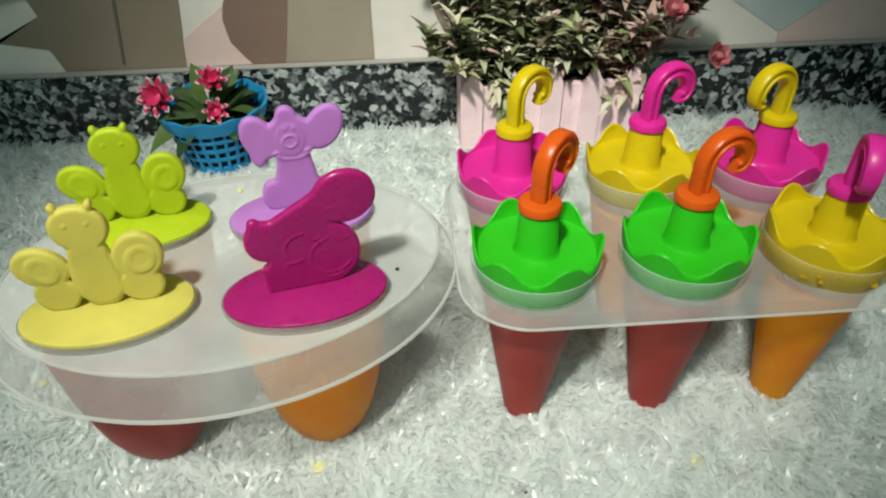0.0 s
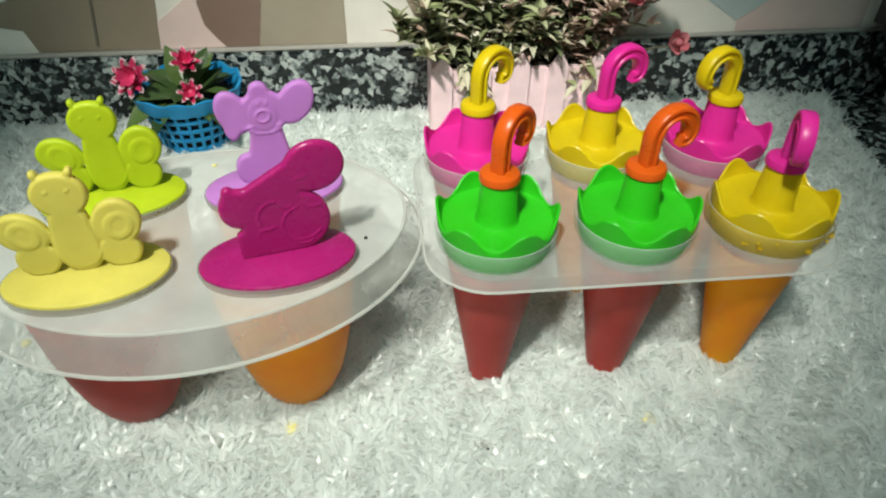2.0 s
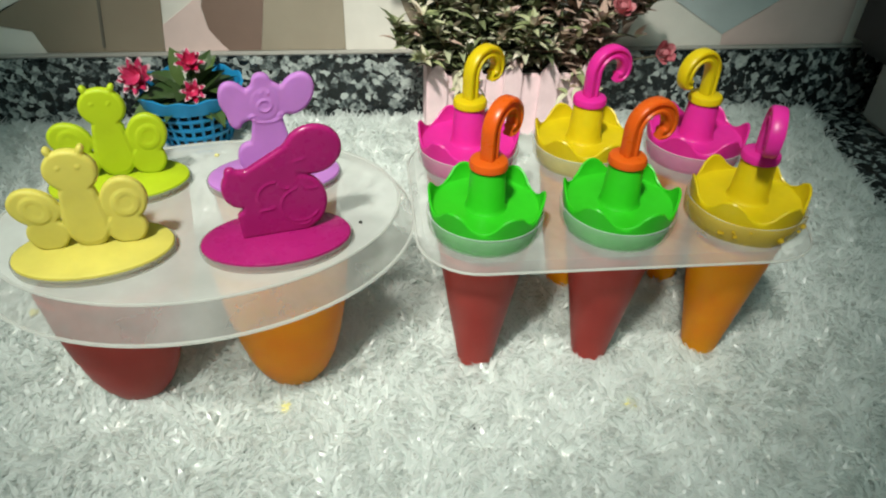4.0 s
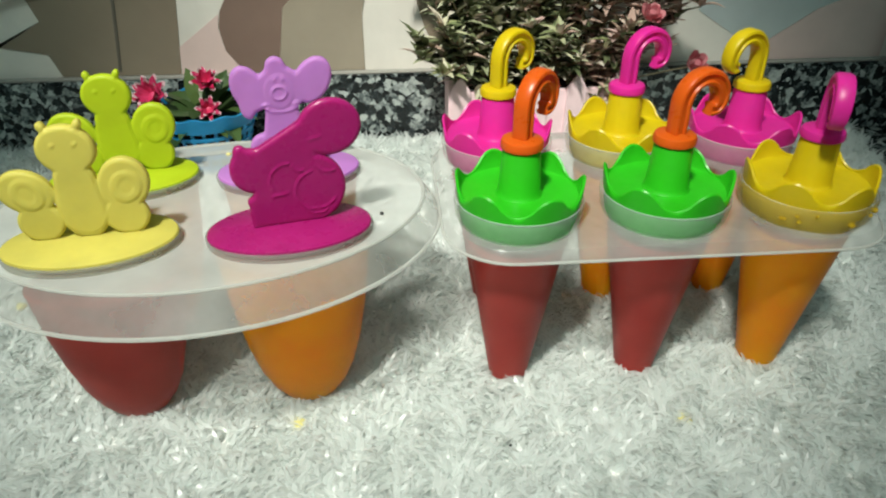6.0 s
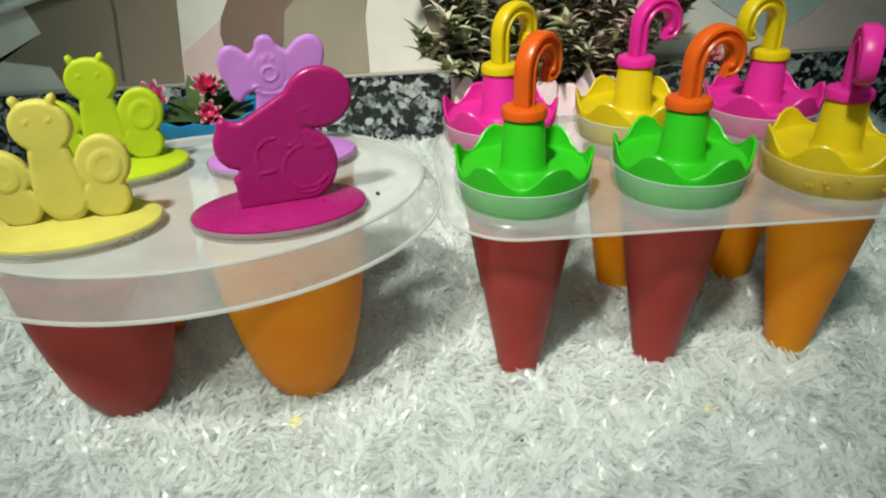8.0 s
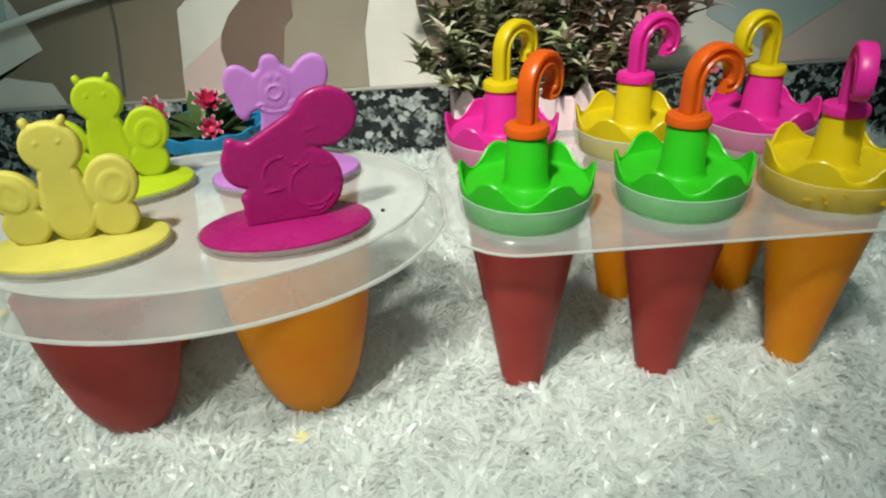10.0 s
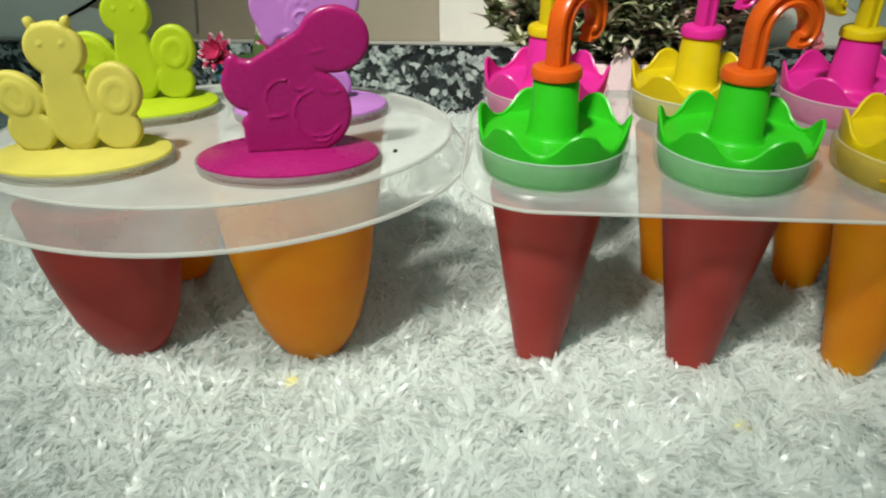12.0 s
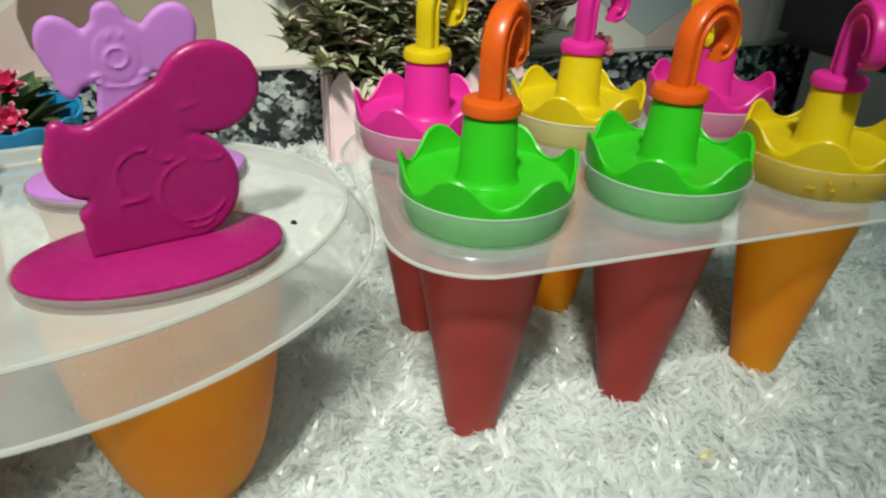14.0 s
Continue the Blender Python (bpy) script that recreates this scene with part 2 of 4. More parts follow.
def sweep(points, section, bm=None, up=(0, 1, 0), scale=None):
    """Carries a closed section (side, across) along points; across runs along up."""
    bm = bm or bmesh.new()
    pts = [Vector(p) for p in points]
    rows = []
    for i, p in enumerate(pts):
        d = (pts[min(i + 1, len(pts) - 1)] - pts[max(i - 1, 0)]).normalized()
        u = Vector(up)
        if abs(d.dot(u)) > 0.95:
            u = Vector((1, 0, 0))
        s = d.cross(u).normalized()
        w = s.cross(d)
        k = scale[i] if scale else 1.0
        rows.append([bm.verts.new(p + s * (x * k) + w * (y * k)) for x, y in section])
    n = len(section)
    for p, q in zip(rows, rows[1:]):
        for k in range(n):
            bm.faces.new((p[k], p[(k + 1) % n], q[(k + 1) % n], q[k]))
    bm.faces.new(rows[0][::-1])
    bm.faces.new(rows[-1])
    bmesh.ops.recalc_face_normals(bm, faces=bm.faces)
    return bm


def circle(r, n=8):
    return [(r * math.cos(2 * math.pi * k / n), r * math.sin(2 * math.pi * k / n)) for k in range(n)]


def plate_from(field, relief, bounds, step, thick):
    """An upright moulded plate: field(x, z) is below 0 inside; relief(x, z) raises its two faces. Rounded rim."""
    x0, x1, z0, z1 = bounds
    nx, nz = int((x1 - x0) / step) + 1, int((z1 - z0) / step) + 1
    val = {}
    for i in range(nx + 1):
        for j in range(nz + 1):
            val[i, j] = field(x0 + i * step, z0 + j * step)
    bm = bmesh.new()
    made, rim = {}, {}

    def at(i, j):
        if (i, j) not in made:
            x, z = x0 + i * step, z0 + j * step
            h = thick / 2 * (0.55 + 0.45 * min(1.0, max(0.0, -val[i, j]) / 0.0011) ** 0.5) + relief(x, z)
            made[i, j] = (bm.verts.new((x, -h, z)), bm.verts.new((x, h, z)))
        return made[i, j]

    def cut(a, b):
        key = (a, b) if a < b else (b, a)
        if key not in made:
            p, q = key
            t = val[p] / (val[p] - val[q])
            t = min(0.95, max(0.05, t))
            x = x0 + (p[0] + (q[0] - p[0]) * t) * step
            z = z0 + (p[1] + (q[1] - p[1]) * t) * step
            h = thick / 2 * 0.55
            made[key] = (bm.verts.new((x, -h, z)), bm.verts.new((x, h, z)))
        return made[key]

    for i in range(nx):
        for j in range(nz):
            ring = [(i, j), (i + 1, j), (i + 1, j + 1), (i, j + 1)]
            for tri in ((ring[0], ring[1], ring[2]), (ring[0], ring[2], ring[3])):
                poly, cuts = [], []
                for a, b in zip(tri, tri[1:] + tri[:1]):
                    if val[a] < 0:
                        poly.append(at(*a))
                    if (val[a] < 0) != (val[b] < 0):
                        c = cut(a, b)
                        poly.append(c)
                        cuts.append(c)
                if len(poly) < 3:
                    continue
                bm.faces.new([p[0] for p in poly])
                bm.faces.new([p[1] for p in reversed(poly)])
                if len(cuts) == 2:
                    a, b = cuts
                    bm.faces.new((a[0], b[0], b[1], a[1]))
    bmesh.ops.recalc_face_normals(bm, faces=bm.faces)
    return bm


def smin(values, k=0.0012):
    d = values[0]
    for v in values[1:]:
        h = max(k - abs(d - v), 0.0) / k
        d = min(d, v) - h * h * k * 0.25
    return d


def oval(x, z, cx, cz, rx, rz, turn=0.0):
    c, s = math.cos(radians(turn)), math.sin(radians(turn))
    dx, dz = x - cx, z - cz
    u, v = dx * c + dz * s, -dx * s + dz * c
    k = math.hypot(u / rx, v / rz)
    return (k - 1.0) * min(rx, rz)


def capsule(x, z, ax, az, bx, bz, r0, r1):
    dx, dz = bx - ax, bz - az
    t = max(0.0, min(1.0, ((x - ax) * dx + (z - az) * dz) / (dx * dx + dz * dz)))
    return math.hypot(x - ax - dx * t, z - az - dz * t) - (r0 + (r1 - r0) * t)


# ---- counter, wall, rug ----
def slab(name, lo, hi, material, label, category, bevel=0.002):
    size = [b - a for a, b in zip(lo, hi)]
    centre = [(a + b) / 2 for a, b in zip(lo, hi)]
    ob = part(name, box(size, centre, bevel), material)
    return tagged(ob, label, category, kind="structure")


WALL_Y = 0.523
slab("counter", (-1.2, -1.0, -0.045), (1.2, WALL_Y - 0.002, -0.009), GRANITE, "black and grey speckled polished granite counter", "counter", 0.003)
slab("backsplash", (-1.2, WALL_Y - 0.010, -0.0085), (1.2, WALL_Y - 0.0005, 0.0475), GRANITE, "low speckled granite upstand along the wall", "backsplash")
slab("wall_north", (-1.2, WALL_Y, -0.05), (1.2, WALL_Y + 0.10, 1.5), WALL_WHITE, "off-white wall behind printed shapes and painted shadow shapes", "wall", 0.0)
# unseen shell round the counter, added to hold back and bounce light
slab("wall_south", (-1.3, -1.12, -0.9), (1.3, -1.02, 1.5), ROOM, "unseen pale wall added to close the room and cut front light", "wall", 0.0)
slab("wall_west", (-1.3, -1.02, -0.9), (-1.2, 0.63, 1.5), ROOM, "unseen pale side wall added to close the room and bounce light", "wall", 0.0)
slab("wall_east", (1.2, -1.02, -0.9), (1.3, 0.63, 1.5), ROOM, "unseen pale side wall added to close the room and bounce light", "wall", 0.0)
slab("ceiling", (-1.3, -1.12, 1.5), (1.3, 0.63, 1.6), ROOM, "unseen pale ceiling added to close the room and block the world's light", "ceiling", 0.0)
slab("trim", (-1.2, WALL_Y - 0.0075, 0.0476), (1.2, WALL_Y - 0.0006, 0.0490), MORTAR, "rough pale grout line on top of the upstand", "trim", 0.0005)


def curve_down(x0, z0, x1, z1, bulge, n=12):
    """Points of a bowed line from one place to another."""
    out = []
    for i in range(n + 1):
        t = i / n
        out.append((x0 + (x1 - x0) * t + bulge * math.sin(math.pi * t), z0 + (z1 - z0) * t))
    return out


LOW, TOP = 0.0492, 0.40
# taupe, dusky and beige outlines are painted cast shadows, pink and blue are print
WALL_SHAPES = [
    ("taupe_print", WALL_SHADOW_BROWN, [(-0.2415, LOW), (-0.156, LOW), (-0.152, 0.085), (-0.149, 0.112), (-0.105, 0.150), (-0.105, TOP), (-0.262, TOP), (-0.262, 0.128), (-0.252, 0.104), (-0.247, 0.089), (-0.282, 0.070), (-0.310, 0.0585), (-0.310, 0.0600), (-0.283, 0.0722), (-0.2475, 0.0655)][::-1]),
    ("beige_print", WALL_SHADOW_BEIGE, [(-0.084, LOW), (-0.0195, LOW), (-0.0195, 0.09), (-0.012, 0.122), (-0.004, TOP), (-0.060, TOP), (-0.069, 0.102), (-0.076, 0.096)]),
    ("dusky_print", WALL_SHADOW_DUSKY, [(-0.0842, LOW)] + [(-0.0762, 0.096), (-0.0692, 0.102), (-0.0602, TOP), (-0.085, TOP)] + [(-0.088, 0.14), (-0.098, 0.122), (-0.114, 0.106), (-0.121, 0.094), (-0.1235, 0.082), (-0.121, 0.066), (-0.113, 0.055), (-0.108, LOW)]),
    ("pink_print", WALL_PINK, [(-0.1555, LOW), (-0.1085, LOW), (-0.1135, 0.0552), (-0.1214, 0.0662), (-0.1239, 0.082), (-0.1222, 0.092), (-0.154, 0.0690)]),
    ("taupe_print", WALL_SHADOW_BROWN, [(0.043, LOW), (0.112, LOW), (0.112, TOP), (0.012, TOP), (0.016, 0.125), (0.020, 0.100), (0.026, 0.080), (0.034, 0.064)]),
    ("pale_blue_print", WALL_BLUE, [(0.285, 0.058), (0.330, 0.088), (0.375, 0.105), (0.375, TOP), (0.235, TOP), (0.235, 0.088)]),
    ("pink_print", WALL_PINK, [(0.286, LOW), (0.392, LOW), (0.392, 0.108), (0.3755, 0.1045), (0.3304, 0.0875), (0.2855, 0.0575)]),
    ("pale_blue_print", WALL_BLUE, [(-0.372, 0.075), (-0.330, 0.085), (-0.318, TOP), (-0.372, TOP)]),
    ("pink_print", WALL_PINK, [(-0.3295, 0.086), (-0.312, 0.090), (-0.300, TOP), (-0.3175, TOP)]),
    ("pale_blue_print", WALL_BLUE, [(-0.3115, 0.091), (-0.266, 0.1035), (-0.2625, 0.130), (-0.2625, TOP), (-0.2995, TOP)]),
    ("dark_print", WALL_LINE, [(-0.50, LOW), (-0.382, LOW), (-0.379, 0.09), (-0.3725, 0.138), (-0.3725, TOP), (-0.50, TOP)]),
    # dark upright joint between wall tiles
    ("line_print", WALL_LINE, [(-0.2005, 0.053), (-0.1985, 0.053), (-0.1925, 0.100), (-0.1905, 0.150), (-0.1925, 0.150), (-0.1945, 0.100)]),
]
for k, (name, material, outline) in enumerate(WALL_SHAPES):
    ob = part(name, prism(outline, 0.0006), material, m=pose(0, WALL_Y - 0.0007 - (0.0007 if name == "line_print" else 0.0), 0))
    tagged(ob, "flat coloured shape on the wall; the brown and beige ones are painted shadow", "wall print", kind="structure")

# cable that runs aslant along the wall
cable = sweep([(-0.44 + 0.30 * i / 20, 0.5185, 0.0665 + 0.0705 * i / 20 + 0.0012 * math.sin(i * 0.5)) for i in range(21)], circle(0.0028, 10))
tagged(part("wall_cable", cable, CREAM), "cream white plastic cable fixed aslant on the wall", "cable", kind="structure")


# rug: backing sheet and pile
def rug_right(y):
    return 0.356 + 0.21 * (y - 0.44)


bm = bmesh.new()
NX, NY = 60, 50
grid = {}
for i in range(NX + 1):
    for j in range(NY + 1):
        y = -0.55 + (0.5085 + 0.55) * j / NY
        x1 = rug_right(y)
        x = -0.75 + (x1 + 0.75) * i / NX
        grid[i, j] = bm.verts.new((x, y, -0.0028 + 0.0009 * noise.noise((x * 30, y * 30, 0))))
for i in range(NX):
    for j in range(NY):
        bm.faces.new((grid[i, j], grid[i + 1, j], grid[i + 1, j + 1], grid[i, j + 1]))
made = bmesh.ops.extrude_face_region(bm, geom=list(bm.faces))
for v in made["geom"]:
    if isinstance(v, bmesh.types.BMVert):
        v.co.z = -0.0087
bmesh.ops.recalc_face_normals(bm, faces=bm.faces)
rug = part("rug", bm, RUG_BASE)
tagged(rug, "white fluffy shag rug spread over the granite counter", "rug")


def pile_blades(rows, seed, name):
    """Curled flat fibres; rows of (x0, x1, y0, y1, per square metre, length)."""
    rng = np.random.default_rng(seed)
    verts, faces, count = [], [], 0
    for x0, x1, y0, y1, density, length in rows:
        n = int((x1 - x0) * (y1 - y0) * density)
        x, y = rng.uniform(x0, x1, n), rng.uniform(y0, y1, n)
        keep = x < 0.355 + 0.21 * (y - 0.44) + rng.normal(0, 0.003, n)
        x, y = x[keep], y[keep]
        n = len(x)
        # fibres of one tuft lean the same way
        cx, cy = np.floor(x / 0.0075), np.floor(y / 0.0075)
        way = np.modf(np.abs(np.sin(cx * 12.9898 + cy * 78.233) * 43758.5453))[0] * 2 * np.pi + rng.normal(0, 0.75, n)
        lift = np.clip(rng.normal(0.42, 0.26, n), 0.06, 1.2)
        size = length * rng.uniform(0.6, 1.25, n)
        wide = rng.uniform(0.00045, 0.00115, n)
        d = np.stack([np.cos(way), np.sin(way), np.zeros(n)], 1)
        s = np.stack([-np.sin(way), np.cos(way), rng.normal(0, 0.32, n)], 1)
        p = np.stack([x, y, rng.uniform(-0.0034, -0.0022, n)], 1)
        row = []
        bend = rng.uniform(0.2, 0.9, n)
        pos, ang = p, lift + bend * 0.5
        for k, w in enumerate((1.0, 1.1, 0.8, 0.25)):
            row += [pos - s * (wide * w)[:, None], pos + s * (wide * w)[:, None]]
            pos = pos + (d * np.cos(ang)[:, None] + np.array([0, 0, 1]) * np.sin(ang)[:, None]) * (size / 3)[:, None]
            ang = ang - bend * 0.55
        v = np.stack(row, 1).reshape(-1, 3)
        v[:, 2] = np.maximum(v[:, 2], -0.0032)
        i = np.arange(n)[:, None] * 8 + count
        for k in (0, 2, 4):
            faces.append(np.concatenate([i + k, i + k + 1, i + k + 3, i + k + 2], 1))
        verts.append(v)
        count += n * 8
    v, f = np.concatenate(verts), np.concatenate(faces)
    me = bpy.data.meshes.new(name)
    me.vertices.add(len(v))
    me.vertices.foreach_set("co", v.astype(np.float32).ravel())
    me.loops.add(f.size)
    me.loops.foreach_set("vertex_index", f.astype(np.int32).ravel())
    me.polygons.add(len(f))
    me.polygons.foreach_set("loop_start", np.arange(0, f.size, 4, dtype=np.int32))
    me.polygons.foreach_set("loop_total", np.full(len(f), 4, dtype=np.int32))
    me.update(calc_edges=True)
    me.validate()
    me.materials.append(PILE)
    me.polygons.foreach_set("use_smooth", np.ones(len(f), dtype=bool))
    ob = new(name, me)
    ob.parent = rug
    return tagged(ob, "white glossy curled pile fibres", kind="stuff")


pile_blades([(-0.26, 0.30, 0.09, 0.30, 1050000, 0.0080), (-0.30, 0.38, 0.30, 0.400, 700000, 0.0085), (-0.36, 0.40, 0.400, 0.507, 600000, 0.0088),
             (-0.46, -0.26, 0.09, 0.30, 300000, 0.0070), (-0.50, -0.30, 0.30, 0.507, 240000, 0.0075), (-0.30, 0.30, -0.05, 0.09, 120000, 0.008)], 3, "fur")


# ---- umbrella mould ----
def rounded_rect(x0, x1, y0, y1, r, n=8):
    out = []
    for cx, cy, a0 in ((x1 - r, y0 + r, -90), (x1 - r, y1 - r, 0), (x0 + r, y1 - r, 90), (x0 + r, y0 + r, 180)):
        for k in range(n + 1):
            t = radians(a0 + 90 * k / n)
            out.append((cx + r * math.cos(t), cy + r * math.sin(t)))
    return out


def ellipse(cx, cy, a, b, turn, n=72):
    c, s = math.cos(radians(turn)), math.sin(radians(turn))
    out = []
    for k in range(n):
        t = 2 * math.pi * k / n
        u, v = a * math.cos(t), b * math.sin(t)
        out.append((cx + u * c - v * s, cy + u * s + v * c))
    return out


def tray_skin(loops, closed=True):
    """A thin shell: outlines (points, z) from the middle of the plate outwards and down."""
    bm = bmesh.new()
    rows = [[bm.verts.new((x, y, z)) for x, y in pts] for pts, z in loops]
    n = len(rows[0])
    if closed:
        bm.faces.new(rows[0])
    for p, q in zip(rows, rows[1:]):
        for k in range(n):
            bm.faces.new((p[k], p[(k + 1) % n], q[(k + 1) % n], q[k]))
    bmesh.ops.recalc_face_normals(bm, faces=bm.faces)
    return bm


def rim_rod(points, z, r):
    """A rounded bead along a closed outline."""
    bm = bmesh.new()
    n, rows = len(points), []
    for i, (x, y) in enumerate(points):
        ax, ay = points[i - 1]
        bx, by = points[(i + 1) % n]
        d = Vector((bx - ax, by - ay, 0)).normalized()
        s = Vector((d.y, -d.x, 0))
        rows.append([bm.verts.new(Vector((x, y, z)) + s * u + Vector((0, 0, v))) for u, v in circle(r, 6)])
    for i in range(n):
        p, q = rows[i], rows[(i + 1) % n]
        for k in range(6):
            bm.faces.new((p[k], p[(k + 1) % 6], q[(k + 1) % 6], q[k]))
    bmesh.ops.recalc_face_normals(bm, faces=bm.faces)
    return bm


mould = base("popsicle_mold", pose(0, 0, 0), "frosted plastic mold with six cups of red and orange juice", "popsicle mold")
X0, X1, Y0, Y1 = 0.0155, 0.1915, 0.2065, 0.3215
part("tray", tray_skin([(rounded_rect(X0 + 0.0055, X1 - 0.0055, Y0 + 0.0055, Y1 - 0.0055, 0.021), 0.0778),
                        (rounded_rect(X0 + 0.0030, X1 - 0.0030, Y0 + 0.0030, Y1 - 0.0030, 0.0235), 0.0774),
                        (rounded_rect(X0 + 0.0020, X1 - 0.0020, Y0 + 0.0020, Y1 - 0.0020, 0.0245), 0.0764),
                        (rounded_rect(X0, X1, Y0, Y1, 0.0265), 0.0735)]), TRAY, mould)
part("rim", rim_rod(rounded_rect(X0, X1, Y0, Y1, 0.0265), 0.0735, 0.0006), BEAD, mould)

XS, YS = (0.045, 0.103, 0.161), (0.235, 0.293)
CUP = [(0.0, -0.0030), (0.0080, -0.0030), (0.0092, -0.0018), (0.0100, 0.004), (0.0195, 0.061), (0.0206, 0.0680), (0.0214, 0.0730), (0.0236, 0.0800), (0.0240, 0.0850), (0.0237, 0.0856), (0.0233, 0.0848), (0.0229, 0.0800)]
FILL = [(0.0, -0.0022), (0.0074, -0.0022), (0.0086, -0.0010), (0.0093, 0.004), (0.0187, 0.061), (0.0200, 0.0690), (0.0, 0.0692)]
cup_mesh = sharp(mesh_of("cup", lathe(CUP, 48), SHELL))
fill_red = sharp(mesh_of("juice", lathe(FILL, 48), RED_JUICE))
fill_orange = sharp(mesh_of("juice", lathe(FILL, 48), ORANGE_JUICE))
lip_mesh = sharp(mesh_of("lip", lathe([(0.0218, 0.0736), (0.0230, 0.0768), (0.0240, 0.0792), (0.0244, 0.0800), (0.0249, 0.0838), (0.0252, 0.0856), (0.0250, 0.0872), (0.0246, 0.0874), (0.0244, 0.0866)], 56), LIP))
rib_mesh = sharp(mesh_of("rib", box((0.0016, 0.0010, 0.0085), (0.0, 0.0, 0.0), 0.0004), SHELL))
def spill_wave(i, t):
    return 0.0003 * math.sin(7 * t), (0.0012 * math.sin(5 * t + 1.0) if i == 0 else 0.0)


FRONT_JUICE = ((fill_red, fill_red, fill_orange), (fill_red, fill_orange, fill_orange))
for j, y in enumerate(YS):
    for i, x in enumerate(XS):
        cup = new("cup", cup_mesh)
        cup.parent = mould
        cup.matrix_basis = pose(x, y, 0)
        fill = new("juice", FRONT_JUICE[j][i])
        fill.parent = cup
        fill["label"] = "red juice" if FRONT_JUICE[j][i] is fill_red else "orange juice"
        lip = new("lip", lip_mesh)
        lip.parent = cup
        rib = new("rib", rib_mesh)
        rib.parent = cup
        rib.matrix_basis = pose(0.0045, -0.0232, 0.0762, -20)
        if (i, j) == (2, 0):
            spill = part("juice_spill", lathe([(0.0226, 0.0752), (0.0236, 0.0772), (0.0249, 0.0796), (0.0255, 0.0838), (0.0257, 0.0858), (0.0254, 0.0877)], 56, wave=spill_wave), SPILL, cup, "wet yellow juice run over the lip")
            drop = sharp(mesh_of("drop", lathe([(0.0, -0.0009), (0.0009, -0.0005), (0.0012, 0.0001), (0.0008, 0.0008), (0.0, 0.0010)], 10), SPILL))
            rng = random.Random(4)
            for q in range(16):
                a = radians(rng.uniform(195, 375))
                ob = new("drop", drop)
                ob.parent = cup
                ob.matrix_basis = pose(0.0256 * math.cos(a), 0.0256 * math.sin(a), rng.uniform(0.0815, 0.0865)) @ Matrix.Diagonal((*[rng.uniform(0.6, 1.3)] * 3, 1))


def canopy(turn):
    """The scalloped umbrella brim with its floor, one wall thick."""
    rows = [(0.0, 0.0862), (0.0200, 0.0862), (0.0230, 0.0859), (0.0238, 0.0866), (0.0241, 0.0888), (0.0243, 0.0922), (0.0238, 0.0928), (0.0232, 0.0922), (0.0231, 0.0898), (0.0224, 0.0886), (0.0208, 0.0881), (0.0, 0.0881)]
    share = (0, 0, 0, 0, 0.25, 1, 1, 1, 0.35, 0.05, 0, 0)

    def wave(i, t):
        w = math.cos(6 * (t - radians(turn)))
        lift = 0.0037 * (w ** 0.75 if w > 0 else -0.9 * (-w) ** 0.9)
        return 0.0005 * share[i] * w, lift * share[i]

    return lathe(rows, 96, wave=wave)


def hook_path():
    """The curled handle in the x-z plane, from the collar up, over and inwards."""
    pts = [(0.0, 0.109 + 0.0032 * k) for k in range(4)]
    c, r = (0.0094, 0.1218), 0.0094
    for k in range(0, 19):
        t = radians(180 - 10.5 * k)
        q = r * (1.0 - 0.008 * k)
        pts.append((c[0] + q * math.cos(t), c[1] + q * math.sin(t) * 1.05))
    x1, z1 = pts[-1]
    for k in range(1, 5):
        t = radians(-9 - 26 * k)
        pts.append((x1 - 0.0030 + 0.0030 * math.cos(t), z1 + 0.0005 + 0.0030 * math.sin(t)))
    return [(x, 0, z) for x, z in pts]


HOOK_SECTION = [(-0.0036, -0.0022), (-0.0029, -0.0034), (-0.0017, -0.0037), (-0.0010, -0.0028), (0.0010, -0.0028), (0.0017, -0.0037), (0.0029, -0.0034), (0.0036, -0.0022),
                (0.0036, 0.0022), (0.0029, 0.0034), (0.0017, 0.0037), (0.0010, 0.0028), (-0.0010, 0.0028), (-0.0017, 0.0037), (-0.0029, 0.0034), (-0.0036, 0.0022)]
STEM = [(0.0, 0.0879), (0.0092, 0.0879), (0.0086, 0.0887), (0.0081, 0.0901), (0.0072, 0.1062), (0.0069, 0.1068), (0.0, 0.1068)]
COLLAR = [(0.0, 0.1066), (0.0072, 0.1066), (0.0080, 0.1072), (0.0081, 0.1090), (0.0076, 0.1102), (0.0062, 0.1108), (0.0, 0.1108)]
PLUG = [(0.0200, 0.0864), (0.0198, 0.0770), (0.0203, 0.0758), (0.0210, 0.0757), (0.0220, 0.0768), (0.0228, 0.0800), (0.0231, 0.0864)]
stem_meshes = {}


def umbrella_lid(x, y, hook, peaks, cap_colour, hook_colour, words):
    lid = base("umbrella_lid", pose(x, y, 0), words, "popsicle lid", "umbrella lids")
    part("canopy", canopy(peaks), cap_colour, lid)
    for name, rows, material in (("stem", STEM, cap_colour), ("plug", PLUG, cap_colour), ("collar", COLLAR, hook_colour)):
        key = (name, material.name)
        if key not in stem_meshes:
            stem_meshes[key] = sharp(mesh_of(name, lathe(rows, 40), material))
        ob = new(name, stem_meshes[key])
        ob.parent = lid
    n = len(hook_path())
    thin = [0.86] * (n - 8) + [0.85 - 0.022 * k for k in range(8)]
    part("hook_handle", sweep(hook_path(), HOOK_SECTION, scale=thin), hook_colour, lid, m=pose(0, 0, 0, 0, 0, hook))


